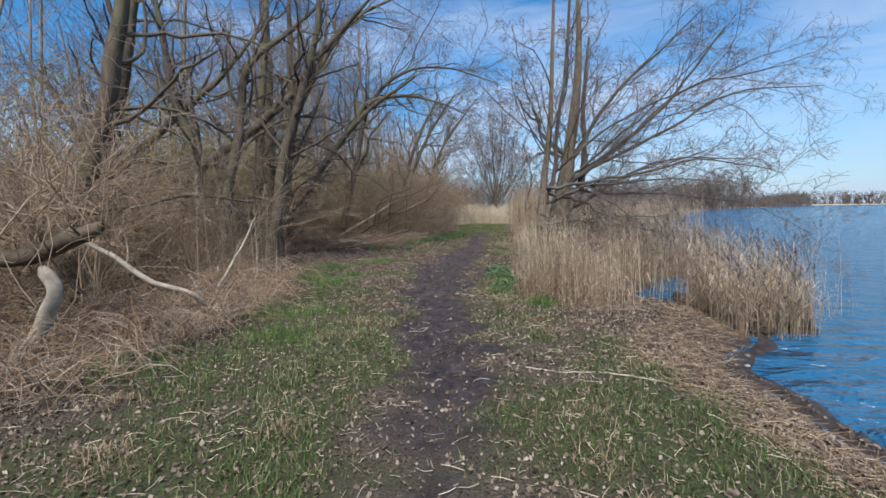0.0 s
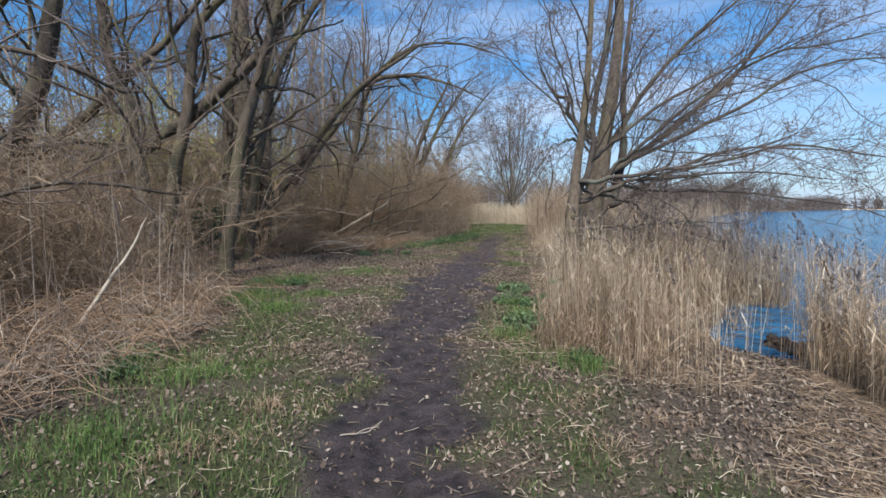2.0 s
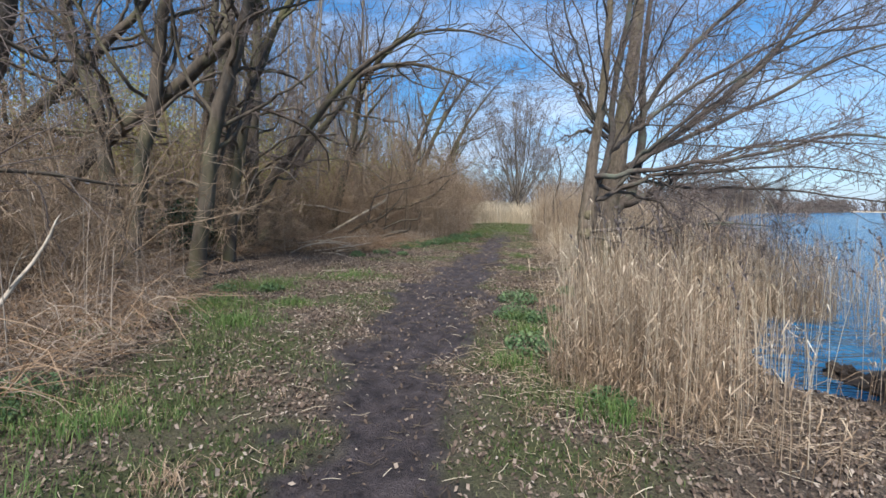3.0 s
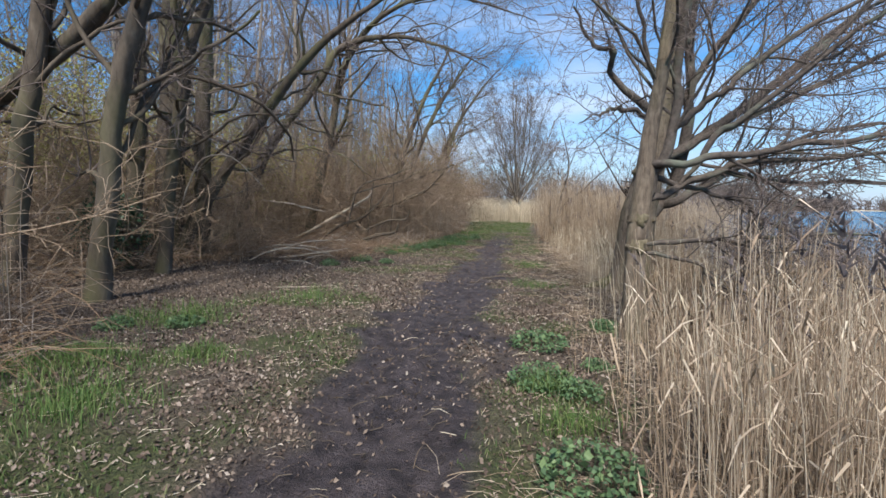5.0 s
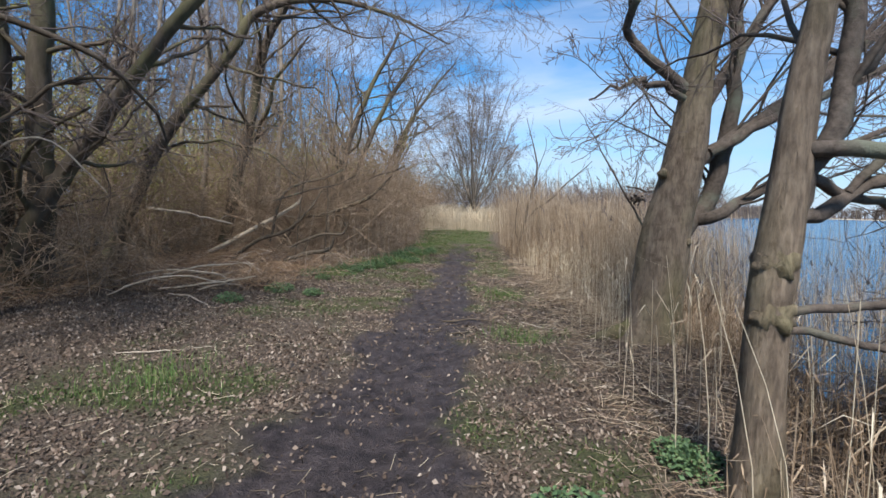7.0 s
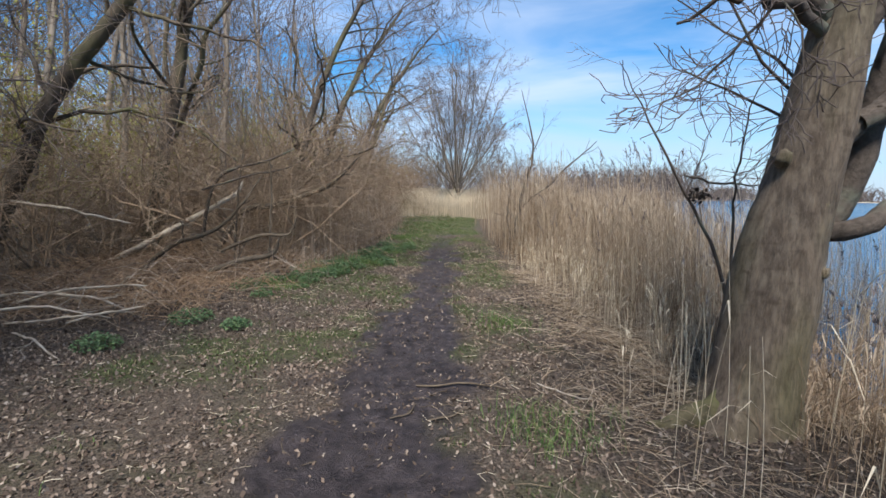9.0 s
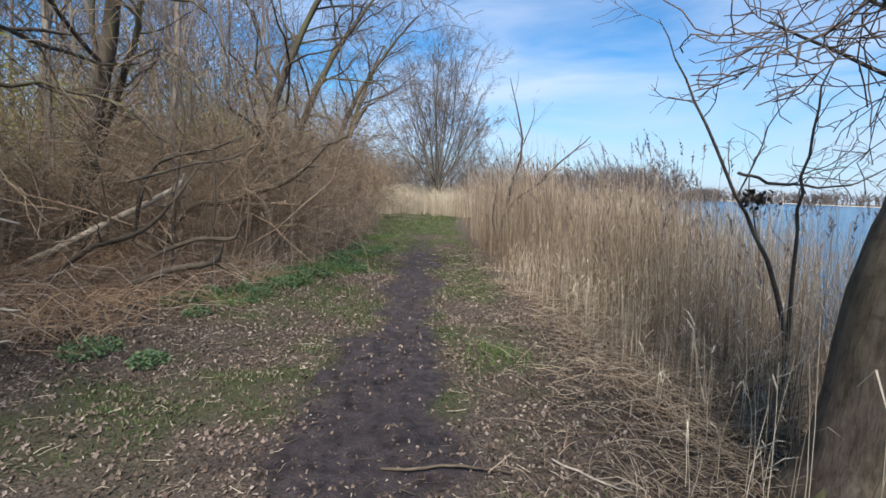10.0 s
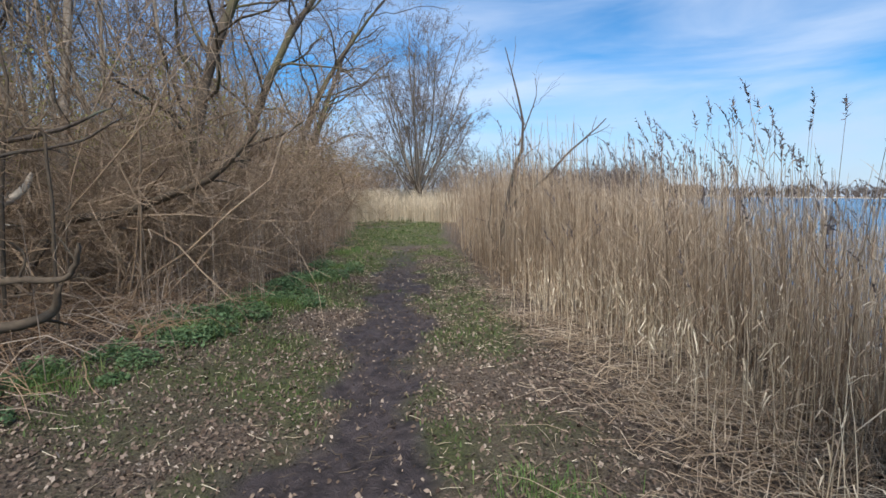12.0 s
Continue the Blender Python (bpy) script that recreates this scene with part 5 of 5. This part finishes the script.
def turf_blades():
    rng = np.random.default_rng(93)
    n = 420000
    x, y = rng.uniform(-4.2, 2.9, n), 0.5 + 44 * rng.uniform(0, 1, n) ** 2.0
    want = turf_share(x, y) ** 1.5 * (1 - mud_share(x, y)) * np.clip(2.0 * lumps(x, y, 0.28) - 0.35 + 0.8 * (lumps(x + 5, y, 0.8) - 0.4), 0.04, 1)
    keep = (rng.random(n) < want * 0.9) & (land_z(x, y) > -0.22)
    x, y = x[keep][:120000], y[keep][:120000]
    m = len(x)
    h = rng.uniform(0.012, 0.058, m) * (0.6 + 0.9 * lumps(x, y, 0.4)) * np.interp(y, [0, 8, 14, 20, 44], [1, 0.9, 0.6, 0.8, 1.6])
    a = rng.uniform(0, 6.283, m)
    w = 0.0028 * np.interp(y, [0, 8, 44], [1, 1.4, 4])[:, None]
    s = np.stack([-np.sin(a), np.cos(a), 0 * a], -1) * w
    d = np.stack([np.cos(a), np.sin(a), 0 * a], -1) * (h * rng.uniform(0.2, 1.3, m))[:, None]
    p = np.stack([x, y, land_z(x, y) - 0.004], -1)
    up = np.array([0, 0, 1.0]) * h[:, None]
    mid = p + d * 0.35 + up * 0.65
    V = np.stack([p - s, p + s, mid + s * 0.7, mid - s * 0.7, p + d + up], 1).reshape(-1, 3)
    i = np.arange(m)[:, None] * 5
    tagged(new("grass", mesh_of("grass", V, [i + [0, 1, 2, 3], i + [3, 2, 4]], M_GRASS, False)), "short green turf mixed with dry blades", "grass", kind="stuff")


def tall_grass(label, spots, seed, mat=M_FRESH, tall=1.0):
    """Soft longer grass in loose patches; each spot is x, y, radius, number of blades."""
    rng = np.random.default_rng(seed)
    x = np.concatenate([rng.normal(a, r * 0.5, int(m)) for a, b, r, m in spots])
    y = np.concatenate([rng.normal(b, r * 0.4, int(m)) for a, b, r, m in spots])
    keep = mud_share(x, y) < 0.4
    x, y = x[keep], y[keep]
    m = len(x)
    h, a = tall * rng.uniform(0.04, 0.15, m) * (0.5 + lumps(x, y, 0.3)), rng.uniform(0, 6.283, m)
    s = np.stack([-np.sin(a), np.cos(a), 0 * a], -1) * 0.0026
    d = np.stack([np.cos(a), np.sin(a), 0 * a], -1) * (h * rng.uniform(0.2, 1.3 / tall, m))[:, None]
    p = np.stack([x, y, land_z(x, y) - 0.004], -1)
    up = np.array([0, 0, 1.0]) * h[:, None]
    mid = p + d * 0.3 + up * 0.7
    V = np.stack([p - s, p + s, mid + s * 0.8, mid - s * 0.8, p + d + up * 0.95], 1).reshape(-1, 3)
    i = np.arange(m)[:, None] * 5
    tagged(new("grass_patch", mesh_of("grass_patch", V, [i + [0, 1, 2, 3], i + [3, 2, 4]], mat, False)), label, "grass", kind="stuff")


def herb_clump(seed, n, r, h):
    rng = np.random.default_rng(seed)
    clump = thing("nettle_clump", (0, -300, 0), "clump of fresh green nettle leaves", "weed", "young green weeds")
    a, q = rng.uniform(0, 6.283, n), r * np.sqrt(rng.uniform(0, 1, n))
    z = h * rng.uniform(0.15, 1.0, n) * (1 - 0.55 * (q / r) ** 2)
    at = np.stack([q * np.cos(a), q * np.sin(a), z], -1)
    tagged(part("foliage", leaf_cards("foliage", at, 0.012, 0.029, M_HERB, rng, 0.6, 1.7), clump), kind="stuff")
    lines = [(np.array([(x * 0.8, y * 0.8, -0.02), (x, y, zz)]), np.array([0.002, 0.001])) for x, y, zz in at[: n // 5]]
    tagged(part("stalk", tube_mesh("stalk", lines, 3, M_HERB), clump), kind="stuff")
    return clump


tall_grass("tufts of fresh green grass beside the path", [(-3.4, 8.8, 0.7, 1500), (-2.6, 8.2, 0.5, 700), (-3.5, 10.4, 0.7, 1300), (-2.5, 11.9, 0.6, 600), (-2.4, 9.3, 0.4, 500), (-3.9, 7.4, 0.5, 800),
           (-2.3, 5.8, 0.7, 1500), (-1.8, 4.6, 0.6, 1300), (-2.9, 3.6, 0.7, 1400), (1.3, 6.5, 0.3, 420), (0.7, 9.1, 0.25, 300), (0.85, 8.5, 0.25, 300), (0.65, 7.4, 0.25, 300),
           (-2.2, 19.6, 0.6, 900), (-1.8, 20.8, 0.7, 1200), (-1.5, 22.3, 0.6, 900), (-1.3, 24.0, 0.5, 700), (-2.6, 18.0, 0.4, 500), (-1.2, 26, 0.6, 800), (0.9, 13.6, 0.5, 500), (0.9, 16.4, 0.4, 400)], 193)
dry = np.random.default_rng(195)
tall_grass("dead pale grass tufts in the turf", [(float(dry.uniform(-3.4, -0.6)) if k % 2 else float(dry.uniform(0.8, 2.7)), float(dry.uniform(1.0, 7.2)), float(dry.uniform(0.15, 0.45)), int(dry.uniform(40, 150))) for k in range(48)],
           196, M_SEDGE, 0.55)
ground_litter()
straw_bits()
twig_bits()
turf_blades()
herbs = [herb_clump(301, 430, 0.22, 0.16), herb_clump(302, 340, 0.18, 0.12), herb_clump(303, 560, 0.28, 0.18)]
place(herbs, [(-3.45, 15.0), (-2.43, 15.9), (-3.1, 16.14), (-2.7, 17.4), (-2.3, 18.1), (-2.6, 18.6), (-2.4, 19.2), (-2.0, 19.3), (-2.6, 20.0), (-2.15, 20.2),
              (-1.8, 20.1), (-1.9, 20.9), (-2.3, 21.0), (-1.5, 21.4), (-1.9, 21.9), (-1.4, 22.4), (-1.7, 22.8), (0.66, 9.2), (0.95, 9.0), (1.5, 11.0), (0.7, 10.25),
              (1.55, 10.85), (1.36, 6.75), (0.85, 7.9), (-3.9, 9.9), (-3.2, 10.1), (-3.0, 6.1), (-2.7, 5.7), (1.2, 9.7), (-1.6, 24.0)], 12, 0.7, 1.15)

thick = np.random.default_rng(15)
place([herb_clump(304, 520, 0.26, 0.2), herb_clump(305, 420, 0.2, 0.22)],
      [(float(np.interp(y, [18, 20, 23], [-2.5, -2.2, -1.55]) + thick.normal(0, 0.42)), float(y)) for y in np.linspace(17.8, 23.2, 18)], 16, 0.7, 1.15)


# ---- fallen and broken wood ----
def fallen(name, label, keys, seed, mat, kids=0, sides=8, reach=0.7):
    base = Vector(keys[0][:3])
    wood = thing(name, base, label, "branch")
    rng = np.random.default_rng(seed)
    pts, rad = curve_through(keys, 18)
    pts = pts - np.array(base)
    span = np.linalg.norm(pts[-1] - pts[0])
    pts[1:] += np.cumsum(rng.normal(0, 0.005 * min(span, 1.5), (17, 3)), 0)
    rad[0], rad[-1] = rad[0] * 0.6, rad[-1] * 0.5
    part("stem", stem_mesh("stem", pts, rad, sides, mat, 0, 0.08, seed), wood)
    if kids:
        out = [[], [], []]
        sprout(out, rng, pts, rad, reach, 0, [(0, 4, 0.1, 0, 40, 0.5), (2, 4, 0.15, 0, 40, 0.5), (0, 3, 0.2, 0, 0, 0)], kids, 45, 0.6, 0.25)
        for line in out[1] + out[2]:
            part("twig", tube_mesh("twig", [line], 4, mat), wood)


fallen("fallen_log", "curved pale barkless log at the thicket's foot", [(-4.15, 3.45, 0.02, 0.09), (-3.93, 3.55, 0.12, 0.085), (-3.83, 3.6, 0.3, 0.075), (-3.68, 3.6, 0.55, 0.07), (-3.6, 3.6, 0.76, 0.07), (-3.72, 3.6, 0.95, 0.06)], 1, M_DEAD, sides=12)
fallen("fallen_log", "dark rotting trunk lying across the thicket", [(-4.9, 4.2, 0.95, 0.1), (-4.4, 4.1, 1.0, 0.1), (-3.95, 4.0, 1.12, 0.095), (-3.55, 3.9, 1.22, 0.08), (-3.3, 3.9, 1.3, 0.05)], 2, M_DARKDEAD, 3, 12)
fallen("dead_branch", "long bleached dead branch sloping to the ground", [(-3.1, 5.4, 0.03, 0.022), (-3.2, 5.0, 0.45, 0.03), (-3.65, 4.8, 0.66, 0.034), (-4.05, 4.7, 0.98, 0.03), (-4.5, 4.6, 1.25, 0.025)], 3, M_DEAD, 3)
fallen("dead_branch", "bleached stick propped upright in dead stalks", [(-3.75, 6.2, 0.03, 0.02), (-3.6, 6.45, 0.5, 0.018), (-3.45, 6.7, 0.95, 0.014), (-3.33, 6.85, 1.35, 0.008)], 4, M_DEAD, 2)
fallen("dead_branch", "pale dead branch sticking out of the brush", [(-6.42, 19.1, 0.1, 0.062), (-5.84, 19.1, 0.4, 0.058), (-5.06, 19.2, 0.86, 0.052), (-4.25, 19.4, 1.37, 0.046), (-3.95, 19.6, 1.6, 0.038), (-3.86, 19.66, 1.82, 0.024)], 5, M_DEAD, 2)
fallen("dead_branch", "dark crooked dead branch in the thicket", [(-4.9, 20.4, 0.2, 0.06), (-4.3, 20.5, 1.15, 0.06), (-3.62, 20.5, 1.28, 0.055), (-2.91, 20.5, 1.54, 0.05), (-2.33, 20.5, 1.8, 0.042), (-1.77, 20.5, 2.35, 0.018)], 6, M_DARKDEAD, 5)
fallen("dead_branch", "dark low branch with a knotty bend", [(-3.6, 17.6, 0.35, 0.055), (-3.2, 17.9, 0.5, 0.05), (-2.8, 18.2, 0.6, 0.042), (-2.65, 18.2, 0.85, 0.02)], 7, M_DARKDEAD, 3)
fallen("dead_branch", "long pale branch lying on leaf mould", [(-5.3, 14.9, 0.08, 0.012), (-4.8, 15.1, 0.3, 0.014), (-4.3, 15.4, 0.32, 0.013), (-3.6, 15.5, 0.2, 0.008)], 8, M_DEAD, 3)
fallen("dead_branch", "arched pale dead branch among shrubs", [(-5.9, 13.4, 0.9, 0.01), (-5.6, 13.4, 1.6, 0.014), (-5.3, 13.4, 2.1, 0.014), (-4.7, 13.4, 2.2, 0.01), (-4.0, 13.4, 1.6, 0.006)], 9, M_DEAD, 1)

fallen("dead_branch", "long pale branch lying under the shrubs", [(-5.68, 16.05, 0.12, 0.014), (-5.2, 16.6, 0.22, 0.016), (-4.7, 16.8, 0.2, 0.015), (-4.2, 16.9, 0.1, 0.008)], 10, M_DEAD, 2)
fallen("dead_branch", "short pale branch on leaf mould", [(-4.3, 15.65, 0.06, 0.013), (-4.0, 15.95, 0.12, 0.013), (-3.75, 16.15, 0.08, 0.007)], 11, M_DEAD, 1)
fallen("dead_branch", "thin pale branch lying on leaf mould", [(-4.6, 15.3, 0.05, 0.012), (-4.0, 14.9, 0.1, 0.011), (-3.45, 14.55, 0.04, 0.006)], 12, M_DEAD, 1)
fallen("dead_branch", "dark crooked branch rising from brambles", [(-5.2, 18.2, 0.1, 0.04), (-4.4, 18.0, 0.7, 0.036), (-3.7, 17.9, 0.95, 0.03), (-3.2, 17.8, 1.4, 0.022), (-2.9, 17.9, 1.9, 0.01)], 13, M_DARKDEAD, 5)


fallen("dead_branch", "crooked grey branch standing out of the brush", [(-4.6, 19.3, 0.6, 0.035), (-4.2, 19.1, 1.7, 0.03), (-3.75, 19.0, 1.98, 0.028), (-3.14, 19.0, 2.15, 0.022), (-2.67, 19.0, 2.35, 0.01)], 14, M_LIMB, 3)
fallen("dead_branch", "thin dark upright twig in the thicket", [(-3.9, 19.1, 0.1, 0.022), (-3.66, 19.0, 1.98, 0.018), (-3.58, 19.0, 2.54, 0.014), (-3.63, 19.0, 3.08, 0.01), (-3.6, 19.0, 3.27, 0.006)], 15, M_DARKDEAD, 3)
fallen("dead_branch", "long grey-brown branch lying level in the thicket", [(-6.2, 17.1, 1.4, 0.02), (-5.37, 17.0, 1.32, 0.02), (-4.89, 17.0, 1.24, 0.018), (-4.34, 17.0, 1.17, 0.012)], 17, M_DEAD, 2)
fallen("dead_branch", "pale branch propped over leaf mould", [(-5.0, 15.8, 0.25, 0.014), (-4.27, 15.7, 0.42, 0.014), (-3.83, 15.7, 0.46, 0.012), (-3.38, 15.7, 0.5, 0.01)], 18, M_DEAD, 3)
fallen("dead_branch", "pale forked branch low over leaf mould", [(-4.9, 15.5, 0.08, 0.014), (-4.02, 15.4, 0.21, 0.013), (-3.6, 15.4, 0.31, 0.011), (-3.17, 15.4, 0.38, 0.008)], 19, M_DEAD, 2)
fallen("dead_branch", "dark bent branch reaching from the brambles", [(-3.6, 18.0, 0.6, 0.03), (-2.91, 17.9, 0.9, 0.027), (-2.51, 17.9, 0.94, 0.023), (-2.34, 17.9, 1.07, 0.019), (-2.26, 17.9, 1.22, 0.016)], 20, M_DARKDEAD, 3)
fallen("dead_branch", "grey crooked branch at head height in the thicket", [(-4.2, 18.6, 1.6, 0.02), (-3.3, 18.5, 1.85, 0.017), (-2.96, 18.5, 1.93, 0.014), (-2.56, 18.5, 2.04, 0.011), (-2.25, 18.5, 2.21, 0.008)], 31, M_LIMB, 3)
fallen("dead_branch", "dark twig slanting through the brush", [(-3.5, 18.5, 3.1, 0.006), (-3.24, 18.5, 2.46, 0.01), (-3.09, 18.5, 2.14, 0.012), (-2.96, 18.5, 1.93, 0.013), (-3.1, 18.6, 0.1, 0.016)], 32, M_DARKDEAD, 2)
fallen("dead_branch", "long pale dead branch lying along the wood's edge", [(-6.05, 16.0, 0.1, 0.016), (-5.12, 16.0, 0.3, 0.02), (-4.31, 16.0, 0.31, 0.018), (-3.9, 16.1, 0.12, 0.01)], 33, M_DEAD, 3)
fallen("dead_branch", "arched bleached branch between two trunks", [(-7.7, 15.5, 2.7, 0.012), (-7.34, 15.5, 2.85, 0.016), (-6.68, 15.5, 2.82, 0.016), (-6.2, 15.5, 2.4, 0.014), (-5.86, 15.5, 2.05, 0.008)], 34, M_DEAD, 2)


def ground_stick(label, a, b, r, seed, mat=M_DEAD):
    za, zb = on(*a) + r + 0.012, on(*b) + r + 0.012
    mid = ((a[0] + b[0]) / 2 + 0.04, (a[1] + b[1]) / 2 - 0.03)
    fallen("stick", label, [(*a, za, r), (*mid, on(*mid) + r + 0.012, r * 0.9), (*b, zb, r * 0.5)], seed, mat, 1, 6, 0.25)


ground_stick("dark thin stick lying across the mud", (-0.14, 14.34), (0.67, 14.3), 0.011, 21, M_DARKDEAD)
ground_stick("pale reed stalk lying on turf", (0.97, 14.48), (1.35, 14.15), 0.008, 22)
ground_stick("thin pale stick lying on turf", (0.85, 3.77), (1.5, 3.61), 0.008, 23)
ground_stick("thin forked twig on turf near the shore", (1.5, 3.61), (2.0, 3.5), 0.007, 24)
ground_stick("short dark stick in the mud", (-0.3, 13.75), (-0.12, 13.95), 0.007, 25, M_DARKDEAD)
ground_stick("short broken stick lying in the mud", (0.0, 13.75), (0.28, 13.95), 0.009, 26, M_DARKDEAD)
ground_stick("pale twig lying on the grass edge", (-0.45, 5.0), (-0.25, 5.3), 0.006, 27)
ground_stick("long pale reed stalk across the turf", (1.0, 6.85), (1.75, 6.93), 0.005, 28)
ground_stick("thin stick on leaf mould", (-3.4, 12.6), (-2.5, 12.9), 0.008, 29)


def pebbles():
    rng = np.random.default_rng(95)
    for k in range(44):
        y = rng.uniform(1.2, 6.2)
        x = float(shore_x(y)) + rng.normal(-0.12, 0.12)
        r = rng.uniform(0.01, 0.032)
        bm = bmesh.new()
        bmesh.ops.create_icosphere(bm, subdivisions=2, radius=r)
        for v in bm.verts:
            v.co *= 1 + 0.22 * noise.noise(v.co * (1.4 / r) + Vector((k, 0, 0)))
            v.co.z *= 0.6
        me = bpy.data.meshes.new("shore_stone")
        bm.to_mesh(me)
        bm.free()
        me.materials.append(M_STONE)
        ob = tagged(new("shore_stone", me), "small grey stone on the wet shore", "stone", "stones along the shore")
        ob.location = (x, y, on(x, y) + r * 0.25)


pebbles()


def tussock(place_, r, h, seed):
    """A black clod of roots that lifts the reeds out of the shallows."""
    bm = bmesh.new()
    bmesh.ops.create_icosphere(bm, subdivisions=4, radius=1)
    for v in bm.verts:
        k = 1 + 0.5 * noise.noise(v.co * 1.7 + Vector((seed, 0, 0))) + 0.3 * noise.noise(v.co * 5 + Vector((0, seed, 0)))
        v.co = Vector((v.co.x * r * k, v.co.y * r * k, v.co.z * h * k))
    me = bpy.data.meshes.new("root_tussock")
    bm.to_mesh(me)
    bm.free()
    me.materials.append(M_CLOD)
    ob = tagged(new("root_tussock", me), "dark muddy root tussock in the shallows", "tussock")
    ob.location = place_


tussock((5.15, 7.2, -0.30), 0.24, 0.26, 1)
tussock((4.8, 6.5, -0.32), 0.24, 0.2, 2)
tussock((4.2, 6.3, -0.34), 0.2, 0.16, 4)
tussock((4.1, 8.6, -0.33), 0.16, 0.14, 5)
tussock((5.0, 8.2, -0.33), 0.22, 0.2, 6)
tussock((4.3, 8.2, -0.36), 0.38, 0.16, 3)
